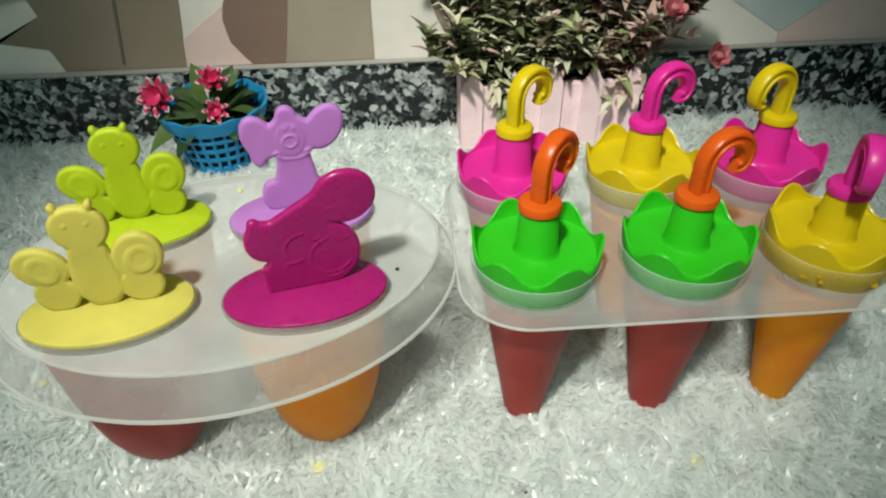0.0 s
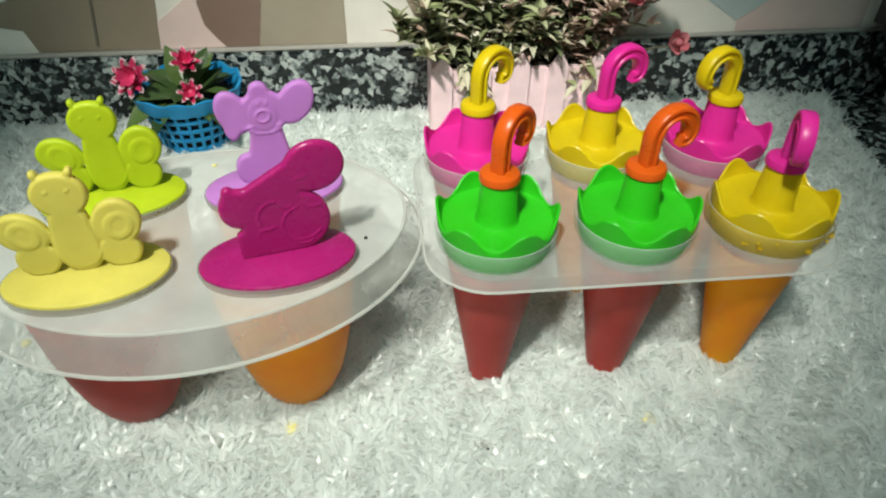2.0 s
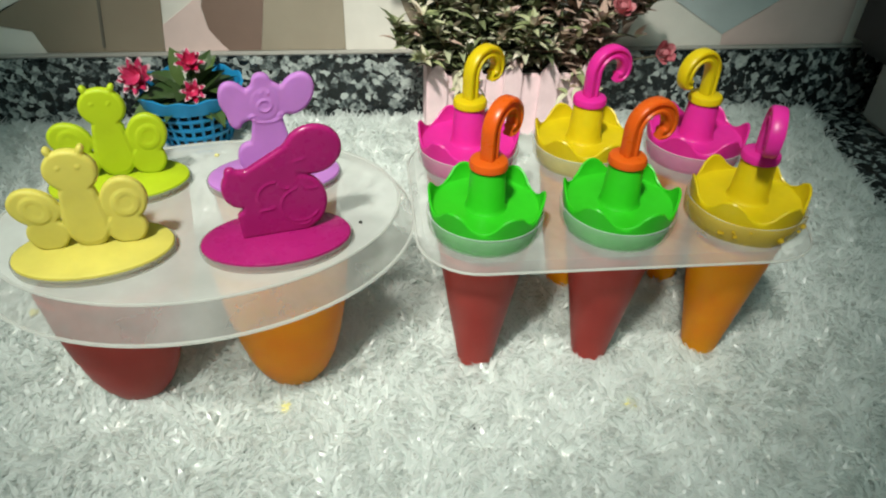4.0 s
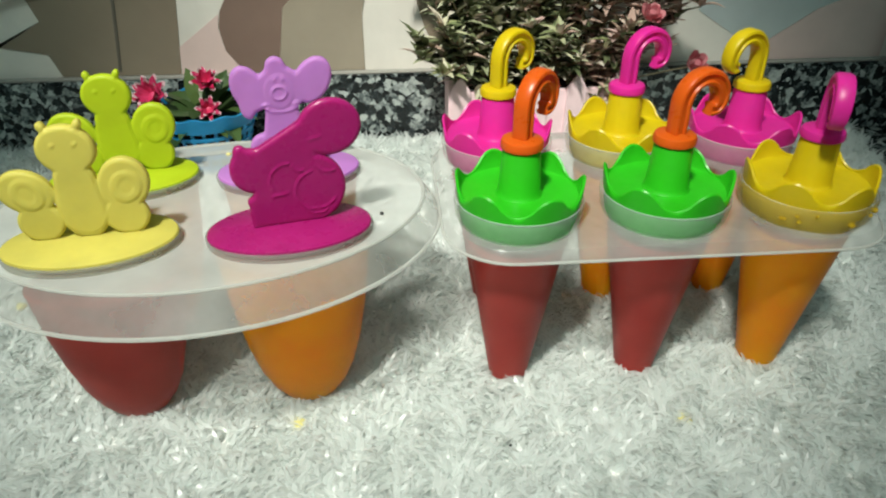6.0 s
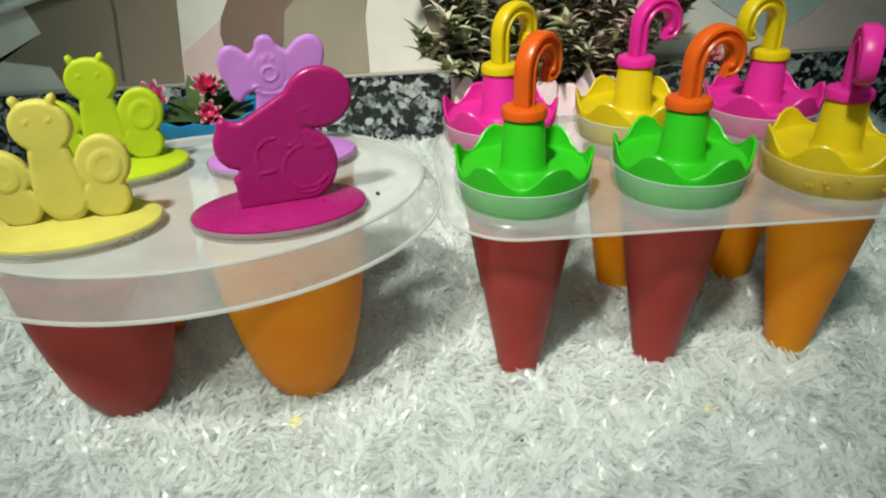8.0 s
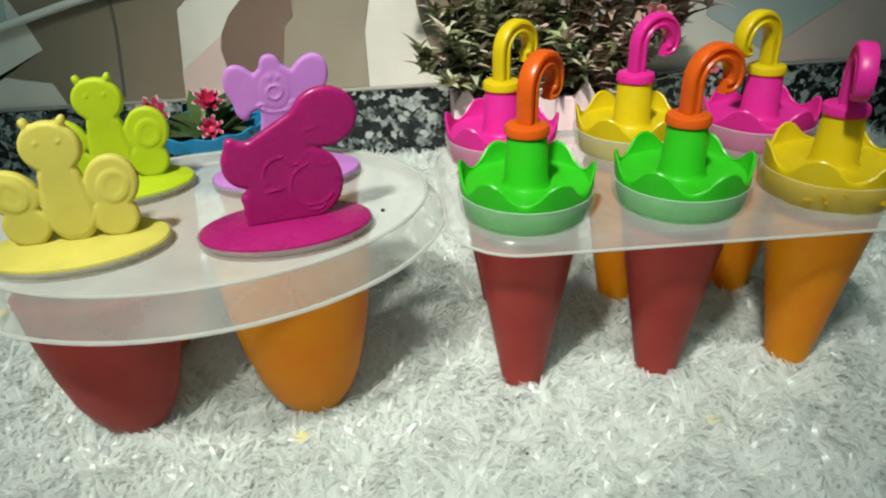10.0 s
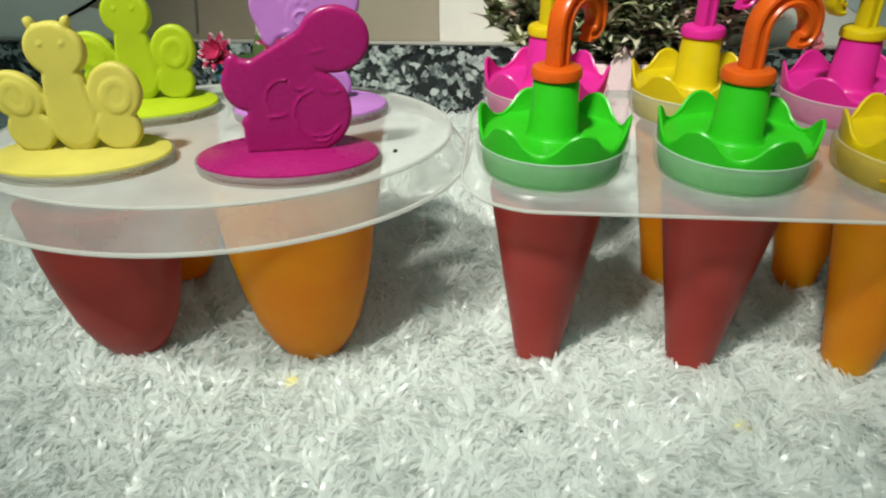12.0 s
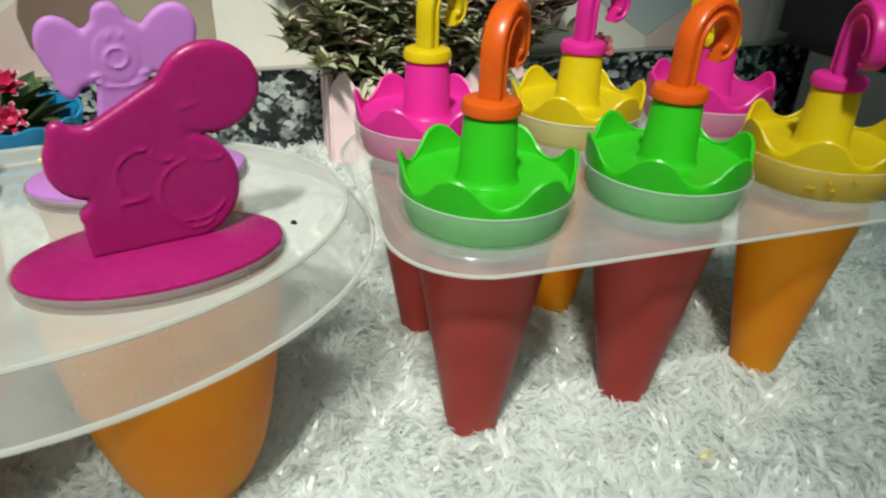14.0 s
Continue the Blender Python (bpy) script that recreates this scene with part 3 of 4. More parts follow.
umbrella_lid(XS[0], YS[0], 47, 48, GREEN, ORANGE, "green umbrella-shaped lid with a curled orange handle")
umbrella_lid(XS[1], YS[0], 18, 47, GREEN, ORANGE, "green umbrella-shaped lid with a curled orange handle")
umbrella_lid(XS[2], YS[0], 246, 47, YELLOW, PINK, "yellow umbrella-shaped lid with a curled pink handle")
umbrella_lid(XS[0], YS[1], 38, 47, PINK, YELLOW, "pink umbrella-shaped lid with a curled yellow handle")
umbrella_lid(XS[1], YS[1], 20, 47, YELLOW, PINK, "yellow umbrella-shaped lid with a curled pink handle")
umbrella_lid(XS[2], YS[1], 202, 47, PINK, YELLOW, "pink umbrella-shaped lid with a curled yellow handle")


# ---- round mould with figure lids ----
CX, CY, TURN = -0.0755, 0.2545, 8.0
round_mould = base("popsicle_mold", pose(0, 0, 0), "round frosted plastic mold with four oval cups of juice", "popsicle mold")
part("plate", tray_skin([(ellipse(CX, CY, 0.0830, 0.0600, TURN), 0.0786), (ellipse(CX, CY, 0.0850, 0.0618, TURN), 0.0783)]), MILKY, round_mould)
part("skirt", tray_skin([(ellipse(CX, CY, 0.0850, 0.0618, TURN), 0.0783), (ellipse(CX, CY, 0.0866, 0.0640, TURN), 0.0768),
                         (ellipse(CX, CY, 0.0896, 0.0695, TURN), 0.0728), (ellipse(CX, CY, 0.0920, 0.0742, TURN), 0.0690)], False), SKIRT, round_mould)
part("rim", rim_rod(ellipse(CX, CY, 0.0920, 0.0742, TURN), 0.0690, 0.0008), BEAD, round_mould)
part("bead", rim_rod(ellipse(CX, CY, 0.0853, 0.0621, TURN), 0.0782, 0.0008), BEAD, round_mould)
OVAL = [(0.0, -0.0030), (0.0060, -0.0026), (0.0112, 0.0010), (0.0160, 0.0075), (0.0200, 0.0165), (0.0235, 0.030), (0.0262, 0.045), (0.0282, 0.062), (0.0296, 0.0785), (0.0290, 0.0806)]
OVAL_FILL = [(0.0, -0.0020), (0.0055, -0.0017), (0.0104, 0.0016), (0.0151, 0.0080), (0.0191, 0.0170), (0.0226, 0.0304), (0.0253, 0.0453), (0.0271, 0.0620), (0.0283, 0.0758), (0.0, 0.0762)]
PLACES = (("front_yellow", -0.1115, 0.2225), ("front_magenta", -0.0415, 0.2260), ("back_lime", -0.1155, 0.2750), ("back_lilac", -0.0472, 0.2770))
oval_cup = sharp(mesh_of("cup", lathe(OVAL, 56, 1.0, 0.63), SHELL))
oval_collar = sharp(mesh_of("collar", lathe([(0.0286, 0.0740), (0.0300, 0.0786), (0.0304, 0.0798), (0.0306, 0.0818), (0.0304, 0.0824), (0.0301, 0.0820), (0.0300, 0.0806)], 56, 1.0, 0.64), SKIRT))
oval_red = sharp(mesh_of("juice", lathe([r for r in OVAL_FILL if r[1] < 0.060] + [(0.0274, 0.0655), (0.0, 0.0658)], 56, 1.0, 0.62), RED_JUICE))
oval_orange = sharp(mesh_of("juice", lathe(OVAL_FILL, 56, 1.0, 0.62), ORANGE_JUICE))
for k, (_, x, y) in enumerate(PLACES):
    cup = new("cup", oval_cup)
    cup.parent = round_mould
    cup.matrix_basis = pose(x, y, 0, 0, 0, TURN)
    fill = new("juice", oval_red if k == 0 else oval_orange)
    fill.parent = cup
    fill["label"] = "red juice" if k == 0 else "orange juice"
    collar = new("collar", oval_collar)
    collar.parent = cup

DISC = [(0.0, 0.0808), (0.0275, 0.0808), (0.0296, 0.0812), (0.0299, 0.0821), (0.0296, 0.0828), (0.0286, 0.0832), (0.0, 0.0833)]


def butterfly(x, z):
    parts = [oval(x, z, 0, 0.0328, 0.0094, 0.0088), capsule(x, z, 0, 0.0130, 0, 0.0225, 0.0082, 0.0066),
             oval(x, z, -0.0165, 0.0185, 0.0092, 0.0078, -28), oval(x, z, 0.0152, 0.0190, 0.0084, 0.0098, -16),
             oval(x, z, -0.0146, 0.0068, 0.0076, 0.0075), oval(x, z, 0.0136, 0.0068, 0.0076, 0.0075), oval(x, z, 0, 0.0070, 0.0074, 0.0077),
             oval(x, z, -0.0056, 0.0412, 0.0013, 0.0018, 20), oval(x, z, 0.0054, 0.0413, 0.0013, 0.0018, -20)]
    return max(smin(parts, 0.0007), -z - 0.0004)


def ridge(d, width=0.0007, high=0.00055):
    return high * max(0.0, 1.0 - abs(d) / width)


def step_up(d, high, soft=0.0008):
    """A raised field with a soft edge where d falls below 0."""
    t = max(0.0, min(1.0, -d / soft))
    return high * t * t * (3 - 2 * t)


def butterfly_relief(x, z):
    r = 0.0
    for s in (-1, 1):
        d = oval(x, z, s * 0.0158, 0.0182, 0.0054, 0.0064, -20 * s)
        r = max(r, step_up(d, 0.00045) - step_up(oval(x, z, s * 0.0160, 0.0184, 0.0030, 0.0038, -20 * s), 0.00022))
    r = max(r, step_up(oval(x, z, 0, 0.0330, 0.0094, 0.0087), 0.00030))
    r = max(r, step_up(capsule(x, z, 0, 0.0090, 0, 0.0215, 0.0078, 0.0064), 0.00030))
    for s in (-1, 1):
        r += step_up(oval(x, z, s * 0.0034, 0.0352, 0.0011, 0.0011), 0.0004)
    return r


def elephant(x, z):
    parts = [oval(x, z, 0, 0.0325, 0.0098, 0.0098), oval(x, z, -0.0125, 0.0335, 0.0066, 0.0098, 20), oval(x, z, 0.0135, 0.0355, 0.0072, 0.0102, -32),
             oval(x, z, -0.0140, 0.0255, 0.0028, 0.0045, 10), oval(x, z, -0.0008, 0.0420, 0.0040, 0.0040), capsule(x, z, 0.0, 0.004, 0.0, 0.022, 0.0105, 0.0070),
             oval(x, z, -0.0100, 0.0065, 0.0052, 0.0072), oval(x, z, 0.0110, 0.0055, 0.0052, 0.0060)]
    return max(smin(parts, 0.0016), -z - 0.0004)


def elephant_relief(x, z):
    r = step_up(oval(x, z, -0.0004, 0.0320, 0.0062, 0.0078), 0.00025)
    r += ridge(oval(x, z, -0.0004, 0.0315, 0.0028, 0.0026), 0.0009, 0.00055)
    r += ridge(oval(x, z, -0.0004, 0.0262, 0.0066, 0.0028), 0.0009, 0.0005) if z < 0.0272 else 0.0
    for s in (-1, 1):
        r += step_up(oval(x, z, s * 0.0016, 0.0372, 0.0010, 0.0014), 0.0004)
        r += ridge(oval(x, z, s * 0.0062, 0.0262, 0.0012, 0.0012), 0.0007, 0.0004)
    return r


def squirrel(x, z):
    parts = [oval(x, z, 0.0176, 0.0352, 0.0112, 0.0102, 12), capsule(x, z, -0.0085, 0.0240, 0.0095, 0.0332, 0.0052, 0.0058),
             oval(x, z, -0.0112, 0.0222, 0.0070, 0.0082, 8), oval(x, z, -0.0140, 0.0292, 0.0022, 0.0026),
             oval(x, z, 0.0094, 0.0126, 0.0122, 0.0132, -8), capsule(x, z, -0.0072, 0.0050, 0.0085, 0.0048, 0.0060, 0.0060),
             capsule(x, z, -0.0060, 0.0070, -0.0010, 0.0215, 0.0070, 0.0080), oval(x, z, -0.0118, 0.0100, 0.0020, 0.0018),
             oval(x, z, 0.0050, 0.0252, 0.0072, 0.0040, 20), max(abs(x + 0.0066) - 0.0066, abs(z - 0.0045) - 0.0048)]
    return max(smin(parts, 0.0010), -z - 0.0004)


def arc_ridge(x, z, cx, cz, r, a0, a1, width=0.0006, high=0.00042):
    """A thin raised line along part of a circle."""
    a = math.degrees(math.atan2(z - cz, x - cx)) % 360
    if not (a0 <= a <= a1 or a0 <= a + 360 <= a1):
        return 0.0
    return ridge(math.hypot(x - cx, z - cz) - r, width, high)


def squirrel_relief(x, z):
    lines = [arc_ridge(x, z, 0.0108, 0.0122, 0.0076, 95, 330), arc_ridge(x, z, 0.0010, 0.0175, 0.0062, 80, 215), arc_ridge(x, z, 0.0060, 0.0235, 0.0030, 180, 300),
             arc_ridge(x, z, 0.0160, 0.0235, 0.0046, 200, 300), arc_ridge(x, z, 0.0108, 0.0075, 0.0048, 200, 320),
             ridge(capsule(x, z, -0.0048, 0.0118, 0.0006, 0.0124, 0.0001, 0.0001), 0.0006, 0.0004), ridge(capsule(x, z, 0.0100, 0.0318, 0.0138, 0.0325, 0.0001, 0.0001), 0.0006, 0.0003)]
    return max(lines)


FIGURES = (
    ("butterfly_lid", "pale straw-yellow oval lid with a standing butterfly shape", STRAW, butterfly, butterfly_relief, 7.0, 0.0025),
    ("squirrel_lid", "dark magenta oval lid with a standing squirrel shape", MAGENTA, squirrel, squirrel_relief, 13.0, 0.0025),
    ("butterfly_lid", "bright lime-yellow oval lid with a standing butterfly shape", LIME, butterfly, butterfly_relief, 7.0, 0.0040),
    ("elephant_lid", "lilac oval lid with a standing elephant shape", LILAC, elephant, elephant_relief, 9.0, 0.0050),
)
for (name, words, material, field, relief, turn, back), (_, x, y) in zip(FIGURES, PLACES):
    lid = base(name, pose(x, y, 0, 0, 0, TURN), words, "popsicle lid", "figure lids")
    part("disc", lathe(DISC, 64, 1.0, 0.63), material, lid)
    part("figure", plate_from(field, relief, (-0.032, 0.033, -0.001, 0.050), 0.00065, 0.0036), material, lid, m=pose(0, back, 0.0832, 0, 0, turn - TURN))


# ---- pink picket planter ----
def leaf_blade(length, width, fold, droop, n=4):
    bm = bmesh.new()
    rows = []
    for k in range(n + 1):
        t = k / n
        w = width * math.sin(math.pi * min(1.0, 0.08 + 0.92 * t) ** 0.8) * 0.5 + (0.0003 if k == 0 else 0.0)
        y, z = length * t, -droop * t * t * length
        if k == n:
            rows.append([bm.verts.new((0, y, z))])
        else:
            rows.append([bm.verts.new((-w, y, z + fold * w)), bm.verts.new((0, y, z)), bm.verts.new((w, y, z + fold * w))])
    for p, q in zip(rows, rows[1:]):
        if len(q) == 1:
            bm.faces.new((p[0], p[1], q[0]))
            bm.faces.new((p[1], p[2], q[0]))
        else:
            bm.faces.new((p[0], p[1], q[1], q[0]))
            bm.faces.new((p[1], p[2], q[2], q[1]))
    return bm


def joined(name, pieces, material, parent, label=""):
    """Many alike small pieces in one mesh: (mesh, matrix) rows."""
    verts, faces = [], []
    for me, m in pieces:
        b = len(verts)
        verts += [tuple(m @ v.co) for v in me.vertices]
        faces += [[b + i for i in p.vertices] for p in me.polygons]
    me = bpy.data.meshes.new(name)
    me.from_pydata(verts, [], faces)
    me.materials.append(material)
    for p in me.polygons:
        p.use_smooth = True
    ob = new(name, me)
    ob.parent = parent
    return tagged(ob, label, kind="stuff")


PX0, PX1, PY0, PY1 = 0.040, 0.166, 0.4700, 0.5090
planter = base("picket_planter", pose(0, 0, 0), "pale pink wooden planter shaped like a picket fence", "planter")
part("trough", box((PX1 - PX0 - 0.006, PY1 - PY0 - 0.004, 0.050), ((PX0 + PX1) / 2, (PY0 + PY1) / 2, 0.0215), 0.001), PALE_PINK, planter)


def picket(w, h):
    return prism([(-w / 2, -0.004), (w / 2, -0.004), (w / 2, h - 0.011), (0.0005, h), (-w / 2, h - 0.011)], 0.0028)


picket_meshes = [sharp(mesh_of("picket", picket(0.0140, h), PALE_PINK)) for h in (0.0590, 0.0575, 0.0600)]
rng = random.Random(5)
n = 5
for k in range(n):
    ob = new("picket", picket_meshes[k % 3])
    ob.parent = planter
    ob.matrix_basis = pose(PX0 + 0.0075 + (PX1 - PX0 - 0.015) * k / (n - 1), PY0 - 0.0010, 0, 0, rng.uniform(-1.2, 1.2), 0)
for x, turn in ((PX0 - 0.0002, -90), (PX1 + 0.0002, 90)):
    for y in (PY0 + 0.010, PY0 + 0.027):
        ob = new("picket", picket_meshes[1])
        ob.parent = planter
        ob.matrix_basis = pose(x, y, 0, 0, rng.uniform(-1, 1), turn)
part("soil", box((PX1 - PX0 - 0.010, PY1 - PY0 - 0.008, 0.006), ((PX0 + PX1) / 2, (PY0 + PY1) / 2, 0.0450), 0.002), SOIL, planter)

plant = base("artificial_plant", pose(0, 0, 0), "bushy artificial plant with grey-green and dusty pink narrow leaves", "plant")
leaf_meshes = [(leaf_blade(l, w, 0.5, d), l) for l, w, d in ((0.0130, 0.0058, 0.25), (0.0150, 0.0064, 0.35), (0.0110, 0.0054, 0.15), (0.0165, 0.0060, 0.5))]
green_leaves = [sharp(mesh_of("leaf", bm.copy(), LEAF)) for bm, _ in leaf_meshes]
pink_leaves = [sharp(mesh_of("leaf", bm.copy(), LEAF_PINK)) for bm, _ in leaf_meshes]
tips = []
rng = random.Random(11)
for k in range(64):
    x0 = PX0 + 0.006 + (PX1 - PX0 - 0.012) * ((k * 0.618034) % 1.0)
    y0 = rng.uniform(PY0 + 0.006, PY1 - 0.010)
    across = (x0 - (PX0 + PX1) / 2) / 0.063
    high = rng.uniform(0.020, 0.115) * (1.0 - 0.15 * abs(across))
    lean = across * 0.028 + rng.uniform(-0.014, 0.014)
    front = rng.uniform(-0.030, 0.004)
    pts, grow = [], []
    for i in range(9):
        t = i / 8
        sag = 0.010 * max(0, t - 0.6)
        p = Vector((x0 + lean * t ** 1.5, min(PY1 + 0.002, y0 + front * t ** 1.4), 0.045 + high * t - sag))
        pts.append(p)
    part("stem", sweep(pts, circle(0.0007, 5), up=(0.3, 0.9, 0.1)), TWIG, plant)
    for i in range(1, 9):
        d = (pts[i] - pts[i - 1]).normalized()
        many = 5 if i < 7 else 8
        for q in range(many):
            a = q * 2 * math.pi / many + i * 1.1 + rng.uniform(-0.4, 0.4)
            tips.append((pts[i], a, rng.uniform(25, 75) if i < 8 else rng.uniform(10, 65), x0 + lean, rng.randrange(4)))
# thin rosy sprays at the end of the planter
for k in range(8):
    x0, top = rng.uniform(0.150, 0.170), Vector((rng.uniform(0.180, 0.218), rng.uniform(0.468, 0.490), rng.uniform(0.060, 0.112)))
    foot = Vector((x0 - 0.008, 0.490, 0.046))
    pts = [foot.lerp(top, t) + Vector((0, 0, 0.012 * math.sin(math.pi * t))) for t in (0, 0.2, 0.4, 0.6, 0.8, 1.0)]
    part("stem", sweep(pts, circle(0.0006, 5), up=(0.3, 0.9, 0.1)), TWIG, plant)
    for p in pts[2:]:
        for q in range(5):
            tips.append((p, rng.uniform(0, 6.28), rng.uniform(15, 60), 0.30, rng.randrange(4)))
# drooping sprays over the fence
for k in range(9):
    x0 = rng.uniform(PX0 + 0.02, PX1 - 0.004)
    for i in range(5):
        p = Vector((x0 + rng.uniform(-0.006, 0.006), PY0 - 0.003 - 0.0015 * i, 0.053 - 0.0042 * i))
        tips.append((p, rng.uniform(0, 6.28), rng.uniform(70, 150), x0, rng.randrange(4)))
tips.sort(key=lambda r: r[0].y)
single, rest, rest_pink = 0, [], []
for p, a, tilt, across, kind in tips:
    m = Matrix.Translation(p) @ pose(0, 0, 0, 0, 0, math.degrees(a)) @ pose(0, 0, 0, 90 - tilt, 0, 0) @ Matrix.Diagonal((1, 1, 1, 1))
    rosy = rng.random() < min(0.85, max(0.05, (across - 0.105) / 0.085))
    tip_y = (m @ Vector((0, 0.016, 0))).y
    if tip_y > WALL_Y - 0.004 or ((m @ Vector((0, 0.016, 0))).z < 0.05 and tip_y > WALL_Y - 0.014):
        continue
    if single < 300 and p.z < 0.135:
        ob = new("leaf", (pink_leaves if rosy else green_leaves)[kind])
        ob.parent = plant
        ob.matrix_basis = m
        single += 1
    else:
        (rest_pink if rosy else rest).append((green_leaves[kind], m))
joined("foliage", rest, LEAF_ALL, plant, "dense grey-green leaves behind")
joined("foliage", rest_pink, LEAF_PINK, plant, "dusty pink leaves behind")


def rose(parent, m):
    head = new("rose", sharp(mesh_of("rose", lathe([(0.0, -0.003), (0.0022, -0.002), (0.0030, 0.0005), (0.0022, 0.0030), (0.0, 0.0036)], 12), ROSE)))
    head.parent = parent
    head.matrix_basis = m
    r = random.Random(3)
    for ring, (count, rad, tilt, size) in enumerate(((3, 0.0016, 12, 0.0060), (4, 0.0024, 26, 0.0068), (5, 0.0030, 44, 0.0074))):
        for q in range(count):
            bm = bmesh.new()
            rows = []
            for i in range(4):
                t = i / 3
                w = size * 0.55 * math.sin(math.pi * (0.2 + 0.62 * t))
                rows.append([bm.verts.new((u * w, 0.0012 * (1 - abs(u)) * -1, size * t)) for u in (-1, -0.5, 0, 0.5, 1)])
            for p, s in zip(rows, rows[1:]):
                for i in range(4):
                    bm.faces.new((p[i], p[i + 1], s[i + 1], s[i]))
            a = q * 360 / count + ring * 37 + r.uniform(-8, 8)
            part("petal", bm, ROSE, head, m=pose(0, 0, -0.002, 0, 0, a) @ pose(0, -rad, 0, tilt, 0, 0))


rose(plant, pose(0.171, 0.452, 0.102, 35, 0, 10))
rose(plant, pose(0.212, 0.462, 0.066, 60, 20, 0))
for x, y, z in ((0.171, 0.453, 0.100), (0.212, 0.463, 0.064)):
    part("stem", sweep([(0.150 + (x - 0.150) * t, 0.490 + (y - 0.490) * t, 0.036 + (z - 0.036) * t ** 0.7) for t in (0, 0.25, 0.5, 0.75, 1)], circle(0.0006, 5), up=(0.3, 0.9, 0.1)), TWIG, plant)


# ---- blue lattice basket with flowers ----
BX, BY = -0.1310, 0.4760
basket = base("basket", pose(BX, BY, 0), "small blue plastic lattice basket with a wavy rim", "basket")
part("base_plate", lathe([(0.0, -0.0030), (0.0225, -0.0030), (0.0245, -0.0015), (0.0250, 0.0045), (0.0240, 0.0050), (0.0228, 0.0), (0.0, 0.0)], 48), BLUE, basket)


def basket_r(z):
    return 0.0247 + (0.0345 - 0.0247) * (z - 0.003) / 0.037


def hoop(z, w, tall):
    r = basket_r(z)
    return lathe([(r - w, z - tall), (r + w, z - tall), (r + w + 0.0006, z + tall), (r - w, z + tall), (r - w, z - tall)], 48)


for z in (0.0120, 0.0195, 0.0270):
    part("hoop", hoop(z, 0.0006, 0.0013), BLUE, basket)
slat_mesh = sharp(mesh_of("slat", sweep([(basket_r(z), 0, z) for z in (0.003, 0.012, 0.021, 0.034)], [(-0.0005, -0.0011), (0.0005, -0.0011), (0.0005, 0.0011), (-0.0005, 0.0011)]), BLUE))
for k in range(26):
    ob = new("slat", slat_mesh)
    ob.parent = basket
    ob.matrix_basis = pose(0, 0, 0, 0, 0, 360 * k / 26)


def rim_wave(i, t):
    return (0.0004 * math.cos(12 * t), (0.0010 * math.cos(12 * t) if i in (2, 3) else 0.0))


part("rim", lathe([(0.0325, 0.0325), (0.0345, 0.0325), (0.0378, 0.0430), (0.0362, 0.0432), (0.0325, 0.0325)], 96, wave=rim_wave), BLUE, basket)
part("liner", lathe([(0.0, 0.002), (0.0225, 0.002), (0.0305, 0.0325), (0.0, 0.0335)], 32), SOIL, basket, "dark foam filling")

bouquet = base("flower_bunch", pose(BX, BY, 0), "artificial flowers with crimson white-edged petals and dark green leaves", "flowers")
big_leaf = [sharp(mesh_of("leaf", leaf_blade(l, w, 0.35, d, 6), LEAF_DARK)) for l, w, d in ((0.029, 0.016, 0.25), (0.034, 0.018, 0.45), (0.025, 0.014, 0.1))]
rng = random.Random(21)
for k, (a, tilt, z, r) in enumerate(((200, 80, 0.038, 0.012), (240, 88, 0.037, 0.010), (170, 60, 0.040, 0.006), (300, 82, 0.038, 0.010), (330, 62, 0.040, 0.008), (20, 48, 0.041, 0.006), (60, 35, 0.042, 0.004),
                                     (120, 30, 0.042, 0.004), (265, 70, 0.040, 0.004), (350, 30, 0.042, 0.004), (215, 55, 0.041, 0.004), (285, 48, 0.041, 0.002), (40, 70, 0.039, 0.010), (145, 55, 0.040, 0.006), (255, 92, 0.040, 0.016), (310, 95, 0.040, 0.018), (220, 92, 0.041, 0.016), (5, 60, 0.041, 0.012), (80, 25, 0.043, 0.006), (190, 40, 0.042, 0.010))):
    ob = new("leaf", big_leaf[k % 3])
    ob.parent = bouquet
    ob.matrix_basis = pose(r * math.cos(radians(a)), r * math.sin(radians(a)), z - 0.005, 0, 0, a - 90) @ pose(0, 0, 0, 90 - tilt, rng.uniform(-25, 25), 0)

petal_mesh = sharp(mesh_of("petal", leaf_blade(0.0105, 0.0060, 0.5, -0.25, 5), PETAL))
edge_mesh = sharp(mesh_of("petal_edge", leaf_blade(0.0036, 0.0036, 0.4, -0.2, 3), PETAL_TIP))


def flower(m, size, petals):
    head = new("flower", sharp(mesh_of("flower", lathe([(0.0, -0.003), (0.0016, -0.002), (0.0022, 0.001), (0.0, 0.0022)], 12), PETAL)))
    head.parent = bouquet
    head.matrix_basis = m @ Matrix.Diagonal((size, size, size, 1))
    for ring, (count, tilt) in enumerate(((petals, 72), (petals - 2, 42))):
        for q in range(count):
            turn = pose(0, 0, -0.0003 * ring, 0, 0, 360 * q / count + 25 * ring) @ pose(0, 0.001, 0, 90 - tilt, 0, 0)
            ob = new("petal", petal_mesh)
            ob.parent = head
            ob.matrix_basis = turn
            tip = new("petal_edge", edge_mesh)
            tip.parent = head
            tip.matrix_basis = turn @ pose(0, 0.0076, 0.0005)
    return head


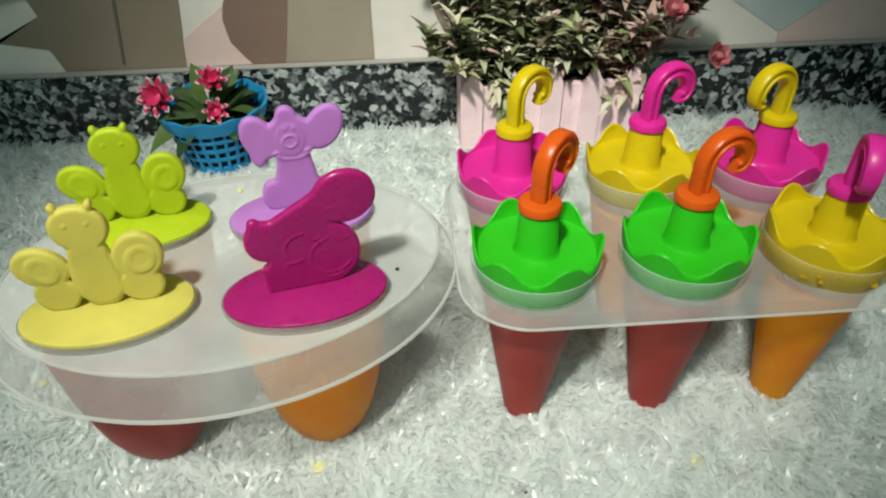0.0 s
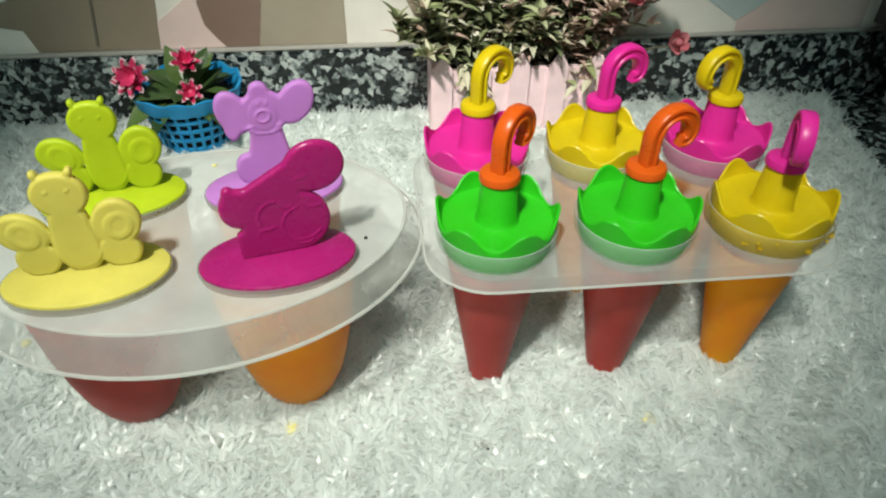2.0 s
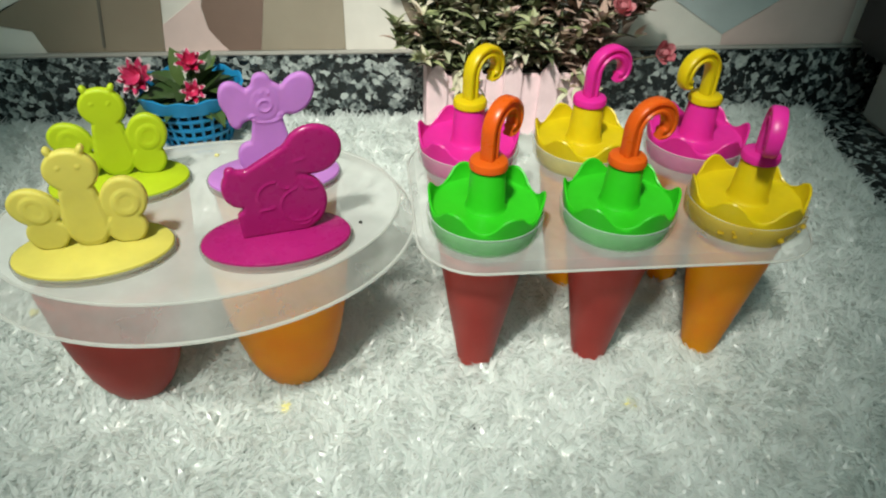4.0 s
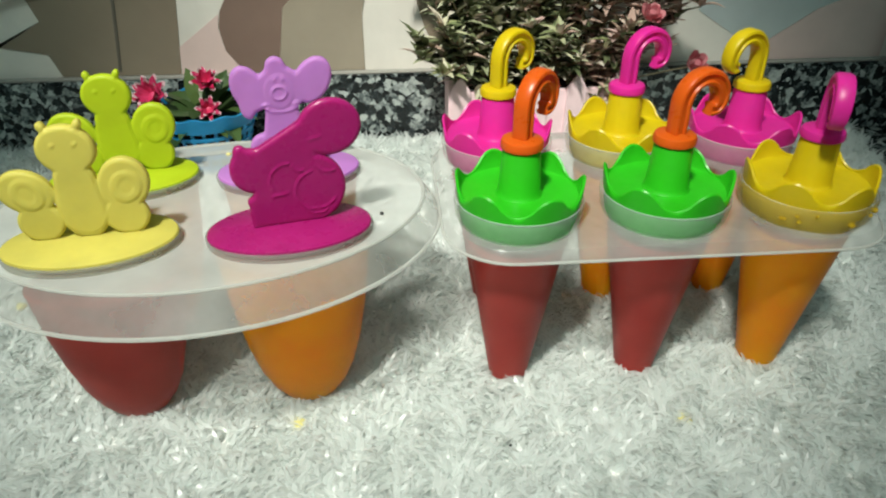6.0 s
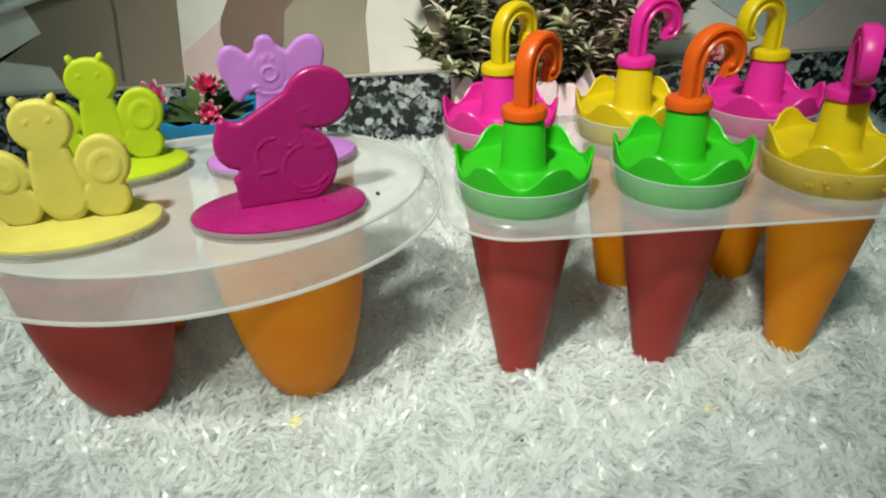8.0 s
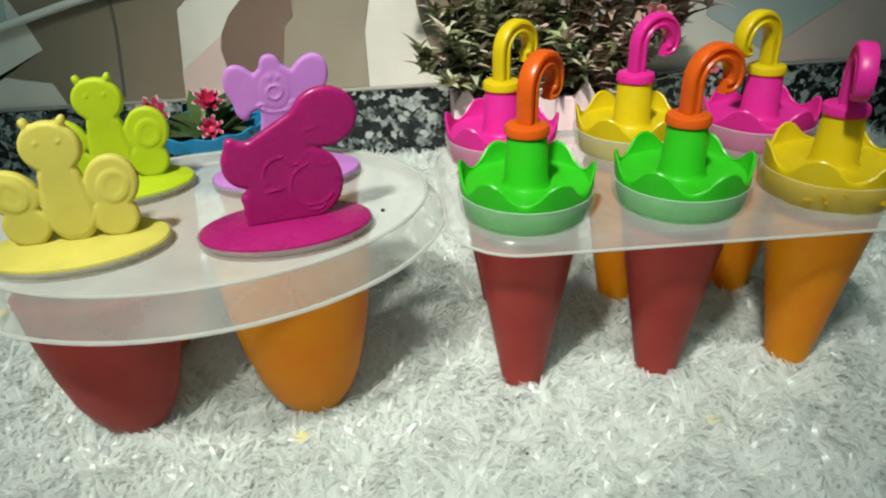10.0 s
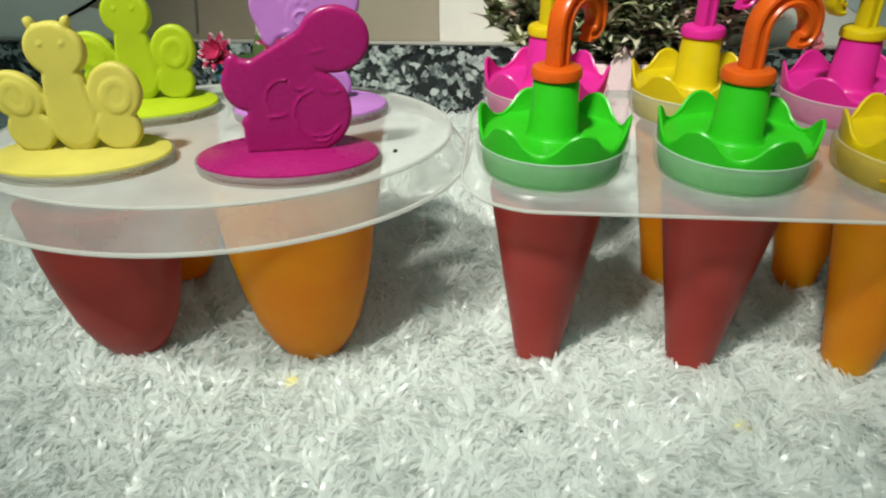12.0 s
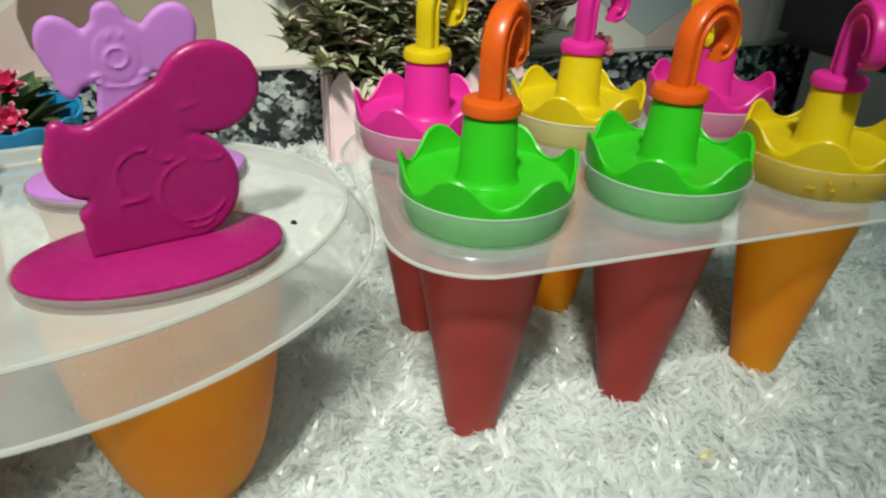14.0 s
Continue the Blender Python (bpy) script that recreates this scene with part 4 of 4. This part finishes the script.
flower(pose(-0.0285, -0.014, 0.0535, 55, -25, 0), 1.25, 9)
flower(pose(0.0020, 0.002, 0.056, 35, 5, 20), 1.0, 7)
flower(pose(0.0080, -0.022, 0.046, 60, 15, 0), 0.8, 7)
for p, q in (((-0.012, -0.006, 0.030), (-0.0282, -0.0135, 0.0525)), ((0.0, 0.003, 0.030), (0.002, 0.002, 0.055)), ((0.004, -0.010, 0.030), (0.008, -0.0215, 0.045))):
    part("stem", sweep([tuple(a + (b - a) * t for a, b in zip(p, q)) for t in (0, 0.4, 0.7, 1)], circle(0.0007, 6), up=(0.9, 0.3, 0.1)), LEAF_DARK, bouquet)

# ---- black appliance at the end of the counter ----
appliance = base("appliance", pose(0.455, 0.440, -0.009), "black appliance on a grey-white foot, at the end of the counter", "appliance")
part("foot", box((0.080, 0.120, 0.062), (0.0, 0.0, 0.031), 0.006), GREY, appliance)
part("housing", box((0.150, 0.130, 0.300), (0.0, 0.0, 0.213), 0.010), BLACK, appliance)

# ---- crumbs and stains ----
rng = random.Random(8)
for name, x, y, z, r, material, words in (("juice_stain", 0.113, 0.198, -0.0010, 0.0034, STAIN, "small yellow juice stain in the rug's pile"),
                                          ("juice_stain", -0.0465, 0.2085, -0.0010, 0.0036, STAIN, "small yellow juice stain in the rug's pile"),
                                          ("crumb", 0.042, 0.186, 0.0004, 0.0008, BLACK, "tiny black crumb on the rug"),
                                          ("crumb", 0.0385, 0.1885, 0.0004, 0.0006, BLACK, "tiny black crumb on the rug"),
                                          ("juice_drop", -0.078, 0.3020, 0.0789, 0.0012, STAIN, "small yellow drop on the plastic tray"),
                                          ("juice_drop", -0.129, 0.1985, 0.0715, 0.0016, STAIN, "dried yellow drop on the tray's edge"),
                                          ("crumb", -0.008, 0.239, 0.0792, 0.0008, BLACK, "tiny dark crumb on the plastic tray")):
    bm = bmesh.new()
    bmesh.ops.create_icosphere(bm, subdivisions=2, radius=r)
    for v in bm.verts:
        k = 1 + 0.45 * noise.noise(v.co * (1.7 / r) + Vector((x * 100, 0, 0)))
        v.co = Vector((v.co.x * k, v.co.y * k, v.co.z * k * (0.35 if r > 0.002 else 0.7)))
    ob = part(name, bm, material, m=pose(x, y, z))
    tagged(ob, words, "stain" if r > 0.002 else name.split("_")[-1])
